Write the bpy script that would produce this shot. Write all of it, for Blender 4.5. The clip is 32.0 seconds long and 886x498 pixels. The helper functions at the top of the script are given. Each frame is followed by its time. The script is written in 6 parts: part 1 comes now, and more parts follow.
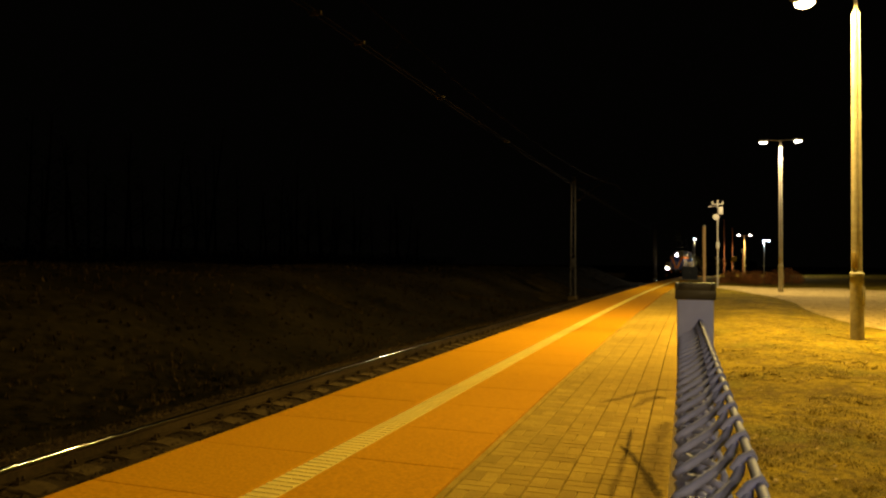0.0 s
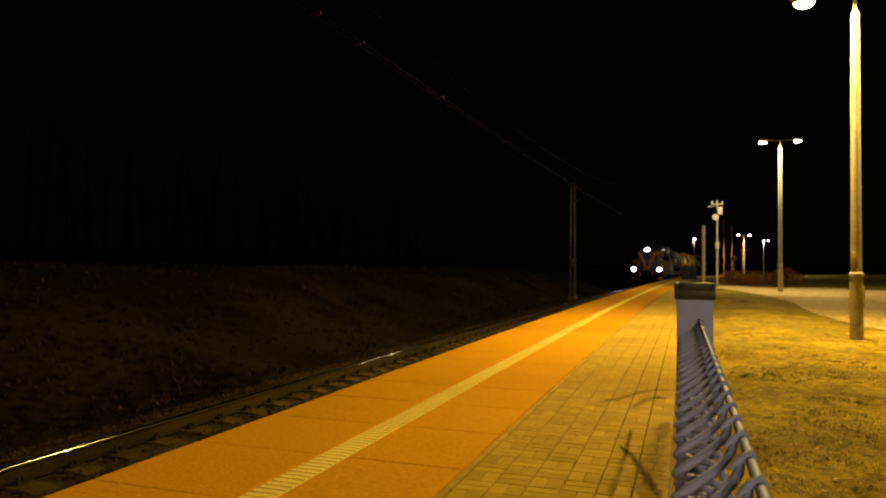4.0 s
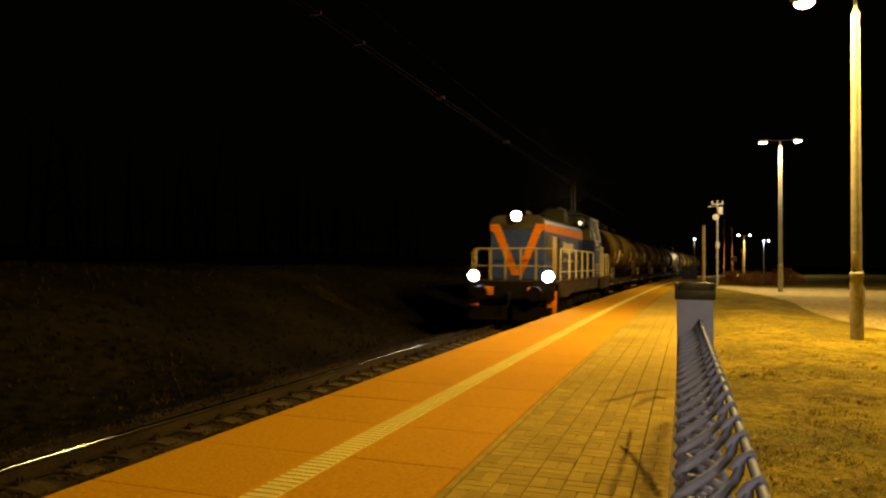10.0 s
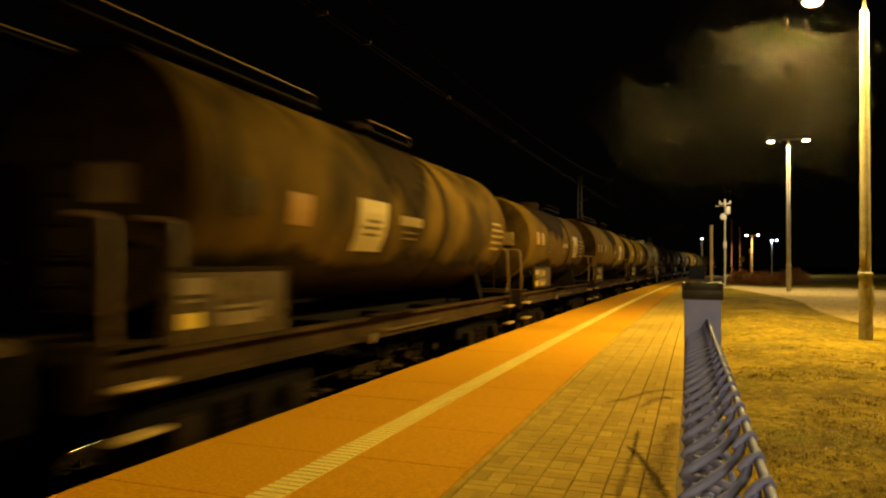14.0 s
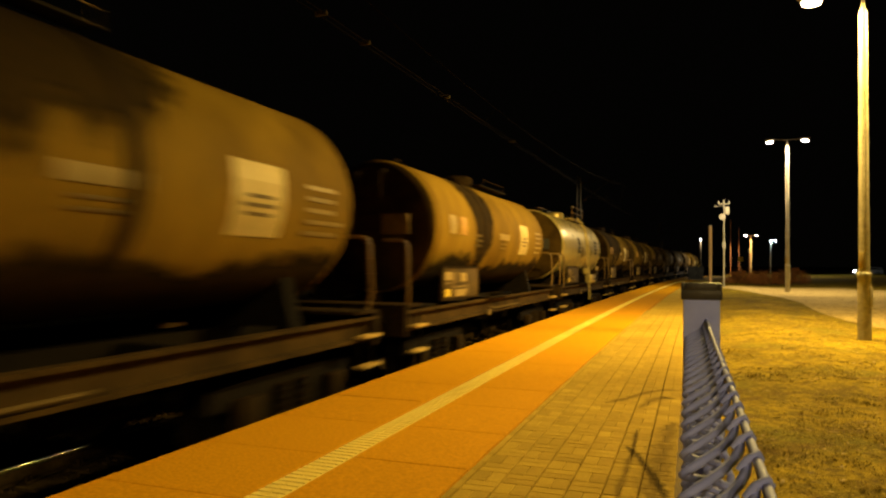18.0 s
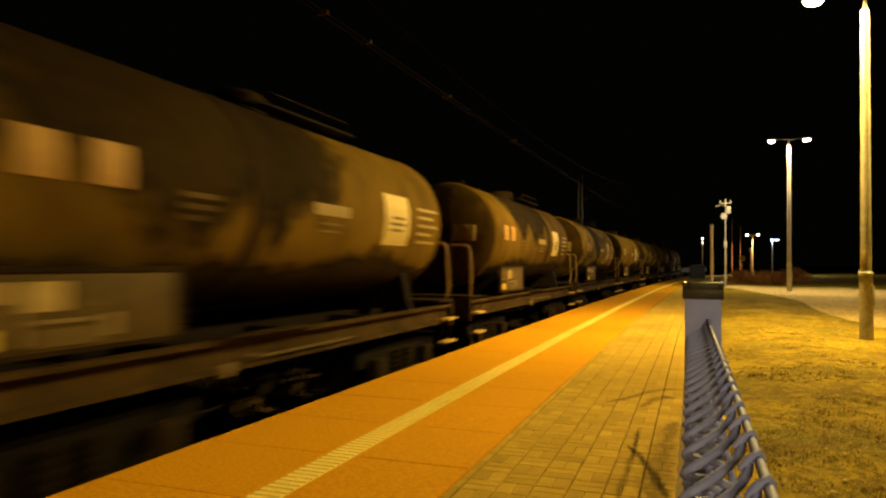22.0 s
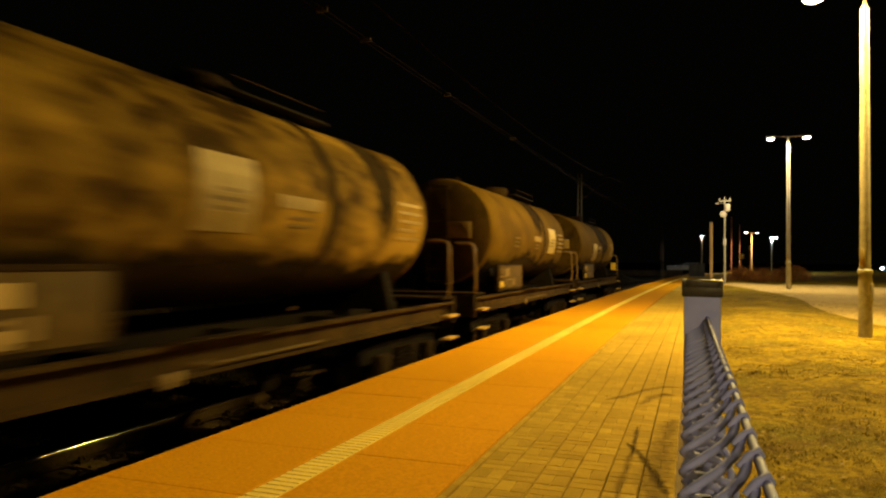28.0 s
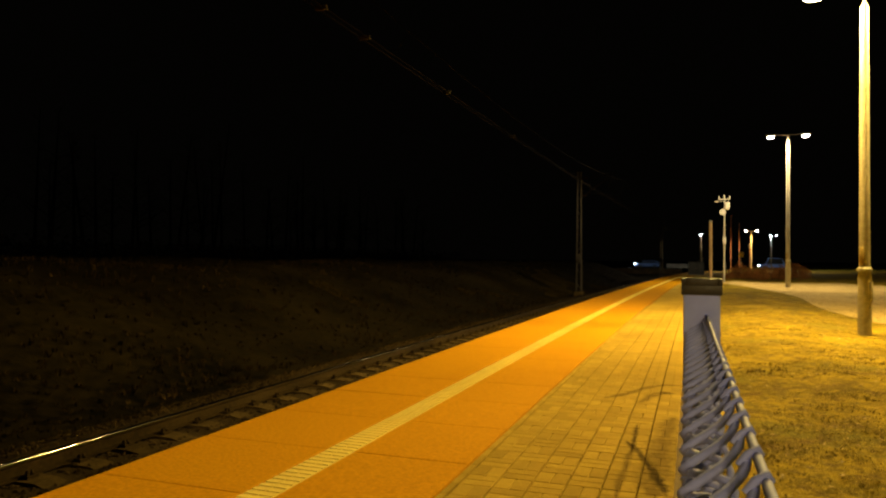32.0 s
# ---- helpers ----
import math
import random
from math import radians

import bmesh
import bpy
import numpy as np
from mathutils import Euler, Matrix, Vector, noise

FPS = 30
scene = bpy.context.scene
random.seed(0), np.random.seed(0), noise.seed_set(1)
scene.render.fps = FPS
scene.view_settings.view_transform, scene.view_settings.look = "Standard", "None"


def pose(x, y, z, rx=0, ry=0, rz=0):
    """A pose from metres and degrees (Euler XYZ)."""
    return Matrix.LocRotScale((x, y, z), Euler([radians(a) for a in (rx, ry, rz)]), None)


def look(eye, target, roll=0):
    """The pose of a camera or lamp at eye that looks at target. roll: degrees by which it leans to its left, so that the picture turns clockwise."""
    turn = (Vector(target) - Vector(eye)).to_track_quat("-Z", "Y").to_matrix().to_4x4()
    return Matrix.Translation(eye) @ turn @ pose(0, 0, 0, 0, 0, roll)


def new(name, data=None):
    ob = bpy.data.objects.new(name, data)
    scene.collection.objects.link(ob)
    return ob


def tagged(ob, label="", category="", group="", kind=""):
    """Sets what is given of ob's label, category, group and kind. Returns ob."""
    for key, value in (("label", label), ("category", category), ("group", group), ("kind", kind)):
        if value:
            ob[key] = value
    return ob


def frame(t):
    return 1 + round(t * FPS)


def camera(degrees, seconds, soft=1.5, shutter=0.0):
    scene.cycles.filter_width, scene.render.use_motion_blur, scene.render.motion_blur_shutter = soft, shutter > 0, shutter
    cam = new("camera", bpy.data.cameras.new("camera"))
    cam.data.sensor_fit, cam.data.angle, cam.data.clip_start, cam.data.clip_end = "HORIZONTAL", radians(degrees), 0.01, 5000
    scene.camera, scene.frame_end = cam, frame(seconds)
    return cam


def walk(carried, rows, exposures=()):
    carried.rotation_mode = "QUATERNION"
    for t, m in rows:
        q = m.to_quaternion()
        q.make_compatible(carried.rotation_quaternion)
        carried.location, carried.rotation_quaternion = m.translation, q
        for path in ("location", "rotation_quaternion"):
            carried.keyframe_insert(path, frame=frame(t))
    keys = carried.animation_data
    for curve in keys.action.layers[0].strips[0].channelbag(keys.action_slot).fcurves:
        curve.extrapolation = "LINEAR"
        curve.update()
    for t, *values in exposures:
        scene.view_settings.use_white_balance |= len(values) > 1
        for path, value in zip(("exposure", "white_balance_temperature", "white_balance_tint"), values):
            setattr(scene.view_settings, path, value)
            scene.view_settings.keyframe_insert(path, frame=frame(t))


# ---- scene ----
FOV, SECONDS = 64.85, 32.0
K = 0.00082            # curvature of line and platform
EDGE, TRACK = -3.4375, -5.28
RAIL_Z = -0.60         # rail top below the platform
EYE = (0.0, 0.0, 1.341)


def bend(x, y):
    """A place x metres beside the camera's line, y along the gently curving platform."""
    y1 = min(y, 300.0)
    return x + K * y1 * y1 / 2 + K * y1 * (y - y1)


def turn_at(y):
    return math.degrees(-math.atan(K * min(y, 300.0)))


# ---- camera ----
cam = camera(FOV, SECONDS, soft=2.3, shutter=1.1)
DRIFT = [(0, 0, 0), (3.5, -0.8, 0), (10, -0.5, 0), (10.6, 3, 0), (11.5, 5, -0.5), (13, 5.2, 0), (13.5, 9, 0),
         (14, 12.2, -0.5), (16.5, 10.4, 0), (19.5, 11, -0.5), (22, 13, -1.2), (24, 12.8, -1.6), (25.5, 12.4, -2.6),
         (27.5, 11.8, -5), (28.2, 11.8, -5.6), (28.5, 11.8, -7.6), (29, 11.6, -5), (30.5, 11.5, -6), (31, 11.6, -5.6),
         (31.5, 11, -9.6), (32, 11, -8.4)]
PX = 1.0 / 1234.0


def aim(dx, dy):
    yaw, pitch = 0.3299 + 0.92 * dx * PX, 0.02166 + dy * PX
    way = Vector((-math.sin(yaw) * math.cos(pitch), math.cos(yaw) * math.cos(pitch), math.sin(pitch)))
    return look(EYE, Vector(EYE) + way, 0.456)


walk(cam, [(t, aim(dx, dy)) for t, dx, dy in DRIFT], exposures=[(0, 0.05), (9, 0.05), (11, -0.1), (13, -0.04), (14, 0.04), (17, 0.22), (32, 0.25)])

# ---- world and light ----
world = bpy.data.worlds.new("night_sky")
scene.world = world
world.use_nodes = True
world.node_tree.nodes["Background"].inputs["Color"].default_value = (1.0, 0.85, 0.6, 1)
world.node_tree.nodes["Background"].inputs["Strength"].default_value = 0.0007
SODIUM, WARM, COOL = (1.0, 0.66, 0.15), (1.0, 0.76, 0.4), (0.72, 0.88, 1.0)


def lamp_light(name, at, watts, colour, spread=0.0, target=None):
    """A lamp head's light; spread: the angle to which its housing confines it."""
    light = bpy.data.lights.new(name, "SPOT" if spread else "POINT")
    light.energy, light.color, light.shadow_soft_size = watts, colour, 0.1
    if spread:
        light.spot_size, light.spot_blend = radians(spread), 1.0 if target else 0.15
    new(name, light).matrix_basis = look(at, target) if target else Matrix.Translation(at)


LAMPS = [(3.12, 14.95, 6.5, 3100, SODIUM, 169), (3.0, -12.5, 6.5, 1700, (1.0, 0.67, 0.24), 161), (5.12, 42.0, 8.15, 2000, WARM, 174)]
for lx, ly, lz, watts, colour, spread in LAMPS:
    for side in (-0.85, 0.85):
        lamp_light("street_light", (lx + side, ly, lz - 0.14), watts * (1 - 0.3 * side if colour == SODIUM else 1), colour, spread)
for lx, ly, lz, watts, colour in ((1.72, 103.9, 4.7, 250, WARM), (8.45, 106.5, 5.3, 3200, WARM), (12.45, 121.9, 5.1, 1500, COOL)):
    lamp_light("street_light", (lx, ly, lz), watts, colour, 174)
# reflector beams along the platform: extra spots added to brighten its near end
lamp_light("street_light", (2.27, 14.8, 6.36), 2300, SODIUM, 42, (-0.8, 2.0, 0.0))
lamp_light("street_light", (3.97, 14.8, 6.36), 200, SODIUM, 50, (2.0, 3.0, 0.0))


# ---- materials ----
def shader(name, a, b, rough=0.8, metal=0.0, grain=8.0, stain=0.7, bump=0.15, fine=60.0, vary=0.0, streak=None, island=False, spec=0.3, lo=0.36, hi=0.64):
    """Two colours mixed by a coarse and a fine noise, with relief; vary shifts each piece's brightness."""
    m = bpy.data.materials.new(name)
    m.use_nodes = True
    nt = m.node_tree
    nodes, links = nt.nodes, nt.links
    bsdf = nodes["Principled BSDF"]
    tc = nodes.new("ShaderNodeTexCoord")
    mp = nodes.new("ShaderNodeMapping")
    if streak:
        mp.inputs["Scale"].default_value = streak
    info = nodes.new("ShaderNodeObjectInfo")
    links.new(tc.outputs["Object"], mp.inputs["Vector"])
    add = nodes.new("ShaderNodeVectorMath")
    add.operation = "ADD"
    wide = nodes.new("ShaderNodeMath")
    wide.operation = "MULTIPLY"
    wide.inputs[1].default_value = 37.0
    links.new(info.outputs["Random"], wide.inputs[0])
    links.new(mp.outputs["Vector"], add.inputs[0])
    links.new(wide.outputs[0], add.inputs[1])
    n1 = nodes.new("ShaderNodeTexNoise")
    n1.inputs["Scale"].default_value, n1.inputs["Detail"].default_value = stain, 6
    n2 = nodes.new("ShaderNodeTexNoise")
    n2.inputs["Scale"].default_value, n2.inputs["Detail"].default_value = grain, 5
    n3 = nodes.new("ShaderNodeTexNoise")
    n3.inputs["Scale"].default_value, n3.inputs["Detail"].default_value = fine, 3
    for n in (n1, n2, n3):
        links.new(add.outputs[0], n.inputs["Vector"])
    mixf = nodes.new("ShaderNodeMath")
    mixf.operation = "MULTIPLY_ADD"
    mixf.inputs[1].default_value = 0.45
    links.new(n2.outputs["Fac"], mixf.inputs[0])
    half = nodes.new("ShaderNodeMath")
    half.operation = "MULTIPLY"
    half.inputs[1].default_value = 0.55
    links.new(n1.outputs["Fac"], half.inputs[0])
    links.new(half.outputs[0], mixf.inputs[2])
    ramp = nodes.new("ShaderNodeValToRGB")
    ramp.color_ramp.elements[0].position, ramp.color_ramp.elements[1].position = lo, hi
    ramp.color_ramp.elements[0].color, ramp.color_ramp.elements[1].color = (*a, 1), (*b, 1)
    links.new(mixf.outputs[0], ramp.inputs["Fac"])
    out = ramp.outputs["Color"]
    if vary:
        hsv = nodes.new("ShaderNodeHueSaturation")
        mr = nodes.new("ShaderNodeMapRange")
        mr.inputs["To Min"].default_value, mr.inputs["To Max"].default_value = 1 - vary, 1 + vary
        if island:
            geo = nodes.new("ShaderNodeNewGeometry")
            links.new(geo.outputs["Random Per Island"], mr.inputs["Value"])
        else:
            links.new(info.outputs["Random"], mr.inputs["Value"])
        links.new(mr.outputs[0], hsv.inputs["Value"])
        links.new(out, hsv.inputs["Color"])
        out = hsv.outputs["Color"]
    links.new(out, bsdf.inputs["Base Color"])
    bsdf.inputs["Metallic"].default_value = metal
    bsdf.inputs["Specular IOR Level"].default_value = spec
    rr = nodes.new("ShaderNodeMapRange")
    rr.inputs["To Min"].default_value, rr.inputs["To Max"].default_value = max(0.05, rough - 0.12), min(1.0, rough + 0.12)
    links.new(n2.outputs["Fac"], rr.inputs["Value"])
    links.new(rr.outputs[0], bsdf.inputs["Roughness"])
    if bump:
        bp = nodes.new("ShaderNodeBump")
        bp.inputs["Strength"].default_value, bp.inputs["Distance"].default_value = bump, 0.02
        links.new(n3.outputs["Fac"], bp.inputs["Height"])
        links.new(bp.outputs["Normal"], bsdf.inputs["Normal"])
    return m


def glowing(name, colour, strength):
    m = bpy.data.materials.new(name)
    m.use_nodes = True
    b = m.node_tree.nodes["Principled BSDF"]
    b.inputs["Base Color"].default_value = (*colour, 1)
    b.inputs["Emission Color"].default_value = (*colour, 1)
    b.inputs["Emission Strength"].default_value = strength
    return m


M = dict(
    orange_slab=shader("orange_slab", (0.57, 0.275, 0.006), (0.75, 0.37, 0.01), 0.9, grain=70, stain=38, bump=0.35, fine=110, lo=0.38, hi=0.62, vary=0.015, spec=0.03),
    tactile=shader("tactile", (0.82, 0.66, 0.16), (0.92, 0.78, 0.22), 0.85, grain=40, bump=0.1, fine=120, vary=0.03, spec=0.03),
    paver=shader("paver", (0.38, 0.262, 0.04), (0.6, 0.42, 0.068), 0.9, grain=90, stain=1.5, bump=0.4, fine=150, vary=0.09, spec=0.03),
    paver_far=shader("paver_far", (0.38, 0.262, 0.04), (0.6, 0.42, 0.068), 0.9, grain=90, stain=0.6, bump=0.4, fine=150, vary=0.09, island=True, spec=0.03),
    joint=shader("joint", (0.1, 0.07, 0.025), (0.17, 0.12, 0.045), 0.95, grain=20, bump=0.3),
    concrete=shader("concrete", (0.2, 0.185, 0.16), (0.36, 0.34, 0.3), 0.9, grain=9, bump=0.3, fine=90),
    pole_concrete=shader("pole_concrete", (0.28, 0.25, 0.18), (0.46, 0.42, 0.32), 0.85, grain=14, stain=2, bump=0.2, fine=120),
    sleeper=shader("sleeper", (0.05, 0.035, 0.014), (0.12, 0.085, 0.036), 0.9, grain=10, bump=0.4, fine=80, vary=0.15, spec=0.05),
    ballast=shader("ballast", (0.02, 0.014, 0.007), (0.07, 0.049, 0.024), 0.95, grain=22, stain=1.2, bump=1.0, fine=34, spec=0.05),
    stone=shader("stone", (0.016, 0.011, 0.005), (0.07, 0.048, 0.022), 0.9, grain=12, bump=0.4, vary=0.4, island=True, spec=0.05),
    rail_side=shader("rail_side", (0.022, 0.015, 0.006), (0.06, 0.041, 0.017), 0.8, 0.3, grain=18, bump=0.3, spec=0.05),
    rail_top=shader("rail_top", (0.5, 0.49, 0.46), (0.6, 0.59, 0.56), 0.02, 1.0, grain=2, bump=0.0),
    grass=shader("grass", (0.13, 0.092, 0.009), (0.42, 0.305, 0.02), 0.95, grain=9, stain=0.7, bump=1.0, fine=55, lo=0.4, hi=0.6, spec=0.03),
    blade=shader("blade", (0.2, 0.15, 0.02), (0.5, 0.385, 0.06), 0.9, grain=3, bump=0, vary=0.4, island=True),
    leaf=shader("leaf", (0.28, 0.18, 0.05), (0.66, 0.52, 0.22), 0.8, grain=5, bump=0.1, vary=0.4, island=True),
    sand=shader("sand", (0.44, 0.32, 0.11), (0.64, 0.48, 0.19), 0.95, grain=5, stain=0.5, bump=0.5, fine=40, spec=0.1),
    blue_coat=shader("blue_coat", (0.24, 0.3, 0.84), (0.32, 0.385, 0.96), 0.7, grain=20, bump=0.06, fine=160),
    black_cap=shader("black_cap", (0.018, 0.016, 0.014), (0.04, 0.036, 0.03), 0.5, grain=20, bump=0.1),
    galvanised=shader("galvanised", (0.13, 0.125, 0.11), (0.22, 0.21, 0.19), 0.5, 0.6, grain=20, bump=0.08),
    wood=shader("wood", (0.36, 0.23, 0.1), (0.5, 0.34, 0.16), 0.85, grain=8, bump=0.3, streak=(1, 1, 0.15)),
    white_paint=shader("white_paint", (0.32, 0.3, 0.25), (0.46, 0.44, 0.38), 0.55, grain=12, bump=0.06),
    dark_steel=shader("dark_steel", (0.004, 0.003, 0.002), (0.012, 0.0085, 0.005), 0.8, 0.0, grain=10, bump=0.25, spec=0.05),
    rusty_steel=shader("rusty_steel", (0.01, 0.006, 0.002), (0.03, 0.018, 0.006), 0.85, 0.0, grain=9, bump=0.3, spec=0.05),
    loco_blue=shader("loco_blue", (0.028, 0.05, 0.21), (0.044, 0.073, 0.28), 0.55, grain=6, stain=1.2, bump=0.05, spec=0.15),
    loco_navy=shader("loco_navy", (0.03, 0.05, 0.14), (0.045, 0.075, 0.19), 0.4, grain=6, bump=0.04),
    loco_orange=shader("loco_orange", (0.54, 0.145, 0.002), (0.68, 0.19, 0.004), 0.6, grain=6, bump=0.04, spec=0.06),
    loco_grey=shader("loco_grey", (0.03, 0.027, 0.019), (0.075, 0.066, 0.045), 0.36, grain=8, bump=0.05, spec=0.5),
    sill_brown=shader("sill_brown", (0.024, 0.015, 0.005), (0.07, 0.043, 0.013), 0.85, grain=6, stain=1.5, bump=0.1, spec=0.05),
    cream=shader("cream", (0.52, 0.37, 0.12), (0.66, 0.49, 0.18), 0.5, grain=5, bump=0.06),
    hand_rail=shader("hand_rail", (0.6, 0.5, 0.26), (0.78, 0.67, 0.38), 0.4, grain=10, bump=0.04),
    red_paint=shader("red_paint", (0.4, 0.06, 0.02), (0.55, 0.1, 0.03), 0.5, grain=8, bump=0.08),
    placard=shader("placard", (0.6, 0.48, 0.21), (0.78, 0.65, 0.31), 0.6, grain=9, bump=0.05),
    placard_orange=shader("placard_orange", (0.36, 0.19, 0.035), (0.56, 0.32, 0.06), 0.6, grain=9, bump=0.05),
    yellow_plate=shader("yellow_plate", (0.7, 0.5, 0.04), (0.8, 0.6, 0.08), 0.5, grain=9, bump=0.05),
    ink=shader("ink", (0.02, 0.02, 0.02), (0.05, 0.045, 0.04), 0.7, grain=9, bump=0),
    fade_white=shader("fade_white", (0.4, 0.36, 0.28), (0.66, 0.6, 0.46), 0.7, grain=14, bump=0),
    dirt=shader("dirt", (0.05, 0.04, 0.022), (0.13, 0.1, 0.055), 0.9, grain=16, bump=0.2),
    bush=shader("bush", (0.1, 0.042, 0.012), (0.34, 0.14, 0.04), 0.9, grain=4, bump=0, vary=0.4, island=True, spec=0.05),
    wire=shader("wire", (0.007, 0.005, 0.004), (0.013, 0.01, 0.007), 0.85, 0.2, grain=5, bump=0, spec=0.05),
    car_blue=shader("car_blue", (0.16, 0.3, 0.75), (0.2, 0.36, 0.85), 0.3, grain=5, bump=0),
    car_grey=shader("car_grey", (0.3, 0.3, 0.3), (0.42, 0.42, 0.42), 0.3, grain=5, bump=0),
    sodium_glow=glowing("sodium_glow", (1.0, 0.72, 0.3), 40),
    warm_glow=glowing("warm_glow", (1.0, 0.9, 0.68), 40),
    cool_glow=glowing("cool_glow", (0.75, 0.9, 1.0), 30),
    head_glow=glowing("head_glow", (1.0, 0.97, 0.92), 110),
)


def lawn_tones(material):
    """Adds green and bare brown patches and fine pale straw to the lawn."""
    nt = material.node_tree
    bsdf = nt.nodes["Principled BSDF"]
    out = bsdf.inputs["Base Color"].links[0].from_socket
    tc = nt.nodes.new("ShaderNodeTexCoord")
    for scale, detail, lo, hi, colour in ((0.9, 8, 0.5, 0.68, (0.16, 0.145, 0.018)), (3.4, 8, 0.54, 0.66, (0.13, 0.08, 0.018)), (38.0, 5, 0.56, 0.68, (0.52, 0.38, 0.06)), (17.0, 6, 0.56, 0.68, (0.09, 0.06, 0.012))):
        n = nt.nodes.new("ShaderNodeTexNoise")
        n.inputs["Scale"].default_value, n.inputs["Detail"].default_value = scale, detail
        nt.links.new(tc.outputs["Object"], n.inputs["Vector"])
        r = nt.nodes.new("ShaderNodeMapRange")
        r.inputs["From Min"].default_value, r.inputs["From Max"].default_value = lo, hi
        r.inputs["To Max"].default_value = 0.8
        nt.links.new(n.outputs["Fac"], r.inputs["Value"])
        mix = nt.nodes.new("ShaderNodeMix")
        mix.data_type = "RGBA"
        nt.links.new(r.outputs[0], mix.inputs["Factor"])
        nt.links.new(out, mix.inputs["A"])
        mix.inputs["B"].default_value = (*colour, 1)
        out = mix.outputs["Result"]
    nt.links.new(out, bsdf.inputs["Base Color"])


# near black: the light this bank lacks is taken out of its colour
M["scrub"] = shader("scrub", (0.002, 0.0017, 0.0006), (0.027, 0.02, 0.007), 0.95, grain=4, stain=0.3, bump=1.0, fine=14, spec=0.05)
TANKS = dict(
    brown=shader("tank_brown", (0.055, 0.032, 0.004), (0.155, 0.096, 0.012), 0.8, grain=2.2, stain=0.5, bump=0.08, streak=(1, 0.6, 0.5), fine=40, spec=0.03),
    grey=shader("tank_grey", (0.03, 0.019, 0.003), (0.14, 0.085, 0.012), 0.8, grain=1.6, stain=0.42, bump=0.08, streak=(1, 0.8, 0.5), fine=40, spec=0.03, lo=0.42, hi=0.58),
    tan=shader("tank_tan", (0.11, 0.065, 0.007), (0.23, 0.145, 0.018), 0.75, grain=2, stain=0.4, bump=0.06, streak=(1, 0.8, 0.5), fine=40, spec=0.03),
    silver=shader("tank_silver", (0.43, 0.345, 0.13), (0.62, 0.52, 0.22), 0.3, 0.4, grain=3, stain=0.6, bump=0.03, streak=(1, 1, 0.5), fine=40, spec=0.5),
    mottled=shader("tank_mottled", (0.036, 0.02, 0.0035), (0.3, 0.192, 0.032), 0.8, grain=4.5, stain=1.1, bump=0.08, streak=(1, 0.45, 0.8), fine=40, spec=0.03, lo=0.41, hi=0.64),
)
M["loco_sill"] = shader("loco_sill", (0.03, 0.019, 0.005), (0.07, 0.045, 0.013), 0.75, grain=6, stain=1.5, bump=0.1, spec=0.06)
M["cab_lining"] = shader("cab_lining", (0.06, 0.048, 0.022), (0.1, 0.082, 0.04), 0.7, grain=7, bump=0.03)
M["plate_dull"] = shader("plate_dull", (0.13, 0.09, 0.03), (0.25, 0.175, 0.06), 0.6, grain=9, bump=0.05)
M["mast_steel"] = shader("mast_steel", (0.04, 0.036, 0.03), (0.08, 0.072, 0.06), 0.7, 0.3, grain=20, bump=0.08, spec=0.05)
M["mast_red"] = shader("mast_red", (0.34, 0.13, 0.06), (0.48, 0.2, 0.1), 0.7, grain=9, bump=0.05)
M["step_plate"] = shader("step_plate", (0.4, 0.27, 0.07), (0.6, 0.42, 0.13), 0.6, grain=14, bump=0.05, spec=0.2)
M["plate_grimy"] = shader("plate_grimy", (0.07, 0.05, 0.02), (0.16, 0.115, 0.046), 0.7, grain=9, bump=0.05, spec=0.05)
M["plate_mid"] = shader("plate_mid", (0.27, 0.195, 0.065), (0.42, 0.31, 0.115), 0.6, grain=9, bump=0.05)
M["badge_paint"] = shader("badge_paint", (0.5, 0.4, 0.2), (0.66, 0.54, 0.29), 0.6, grain=9, bump=0.05)
# emission that draws a bright reflection on the cab front
M["marker_glow"] = glowing("marker_glow", (1.0, 0.85, 0.6), 2.5)


def clear_glass(name, colour=(0.9, 0.9, 0.85)):
    m = bpy.data.materials.new(name)
    m.use_nodes = True
    b = m.node_tree.nodes["Principled BSDF"]
    b.inputs["Base Color"].default_value = (*colour, 1)
    b.inputs["Roughness"].default_value = 0.1
    b.inputs["Transmission Weight"].default_value = 0.85
    return m


M["glass"] = clear_glass("glass", (0.62, 0.62, 0.5))


def patchy(material, share):
    """Lets a thin stain show only in ragged patches."""
    nt = material.node_tree
    n = nt.nodes.new("ShaderNodeTexNoise")
    n.inputs["Scale"].default_value, n.inputs["Detail"].default_value = 9.0, 6
    tc = nt.nodes.new("ShaderNodeTexCoord")
    nt.links.new(tc.outputs["Object"], n.inputs["Vector"])
    r = nt.nodes.new("ShaderNodeMapRange")
    r.inputs["From Min"].default_value, r.inputs["From Max"].default_value = 0.3, 0.7
    r.inputs["To Min"].default_value, r.inputs["To Max"].default_value = 0.0, share
    nt.links.new(n.outputs["Fac"], r.inputs["Value"])
    nt.links.new(r.outputs[0], nt.nodes["Principled BSDF"].inputs["Alpha"])




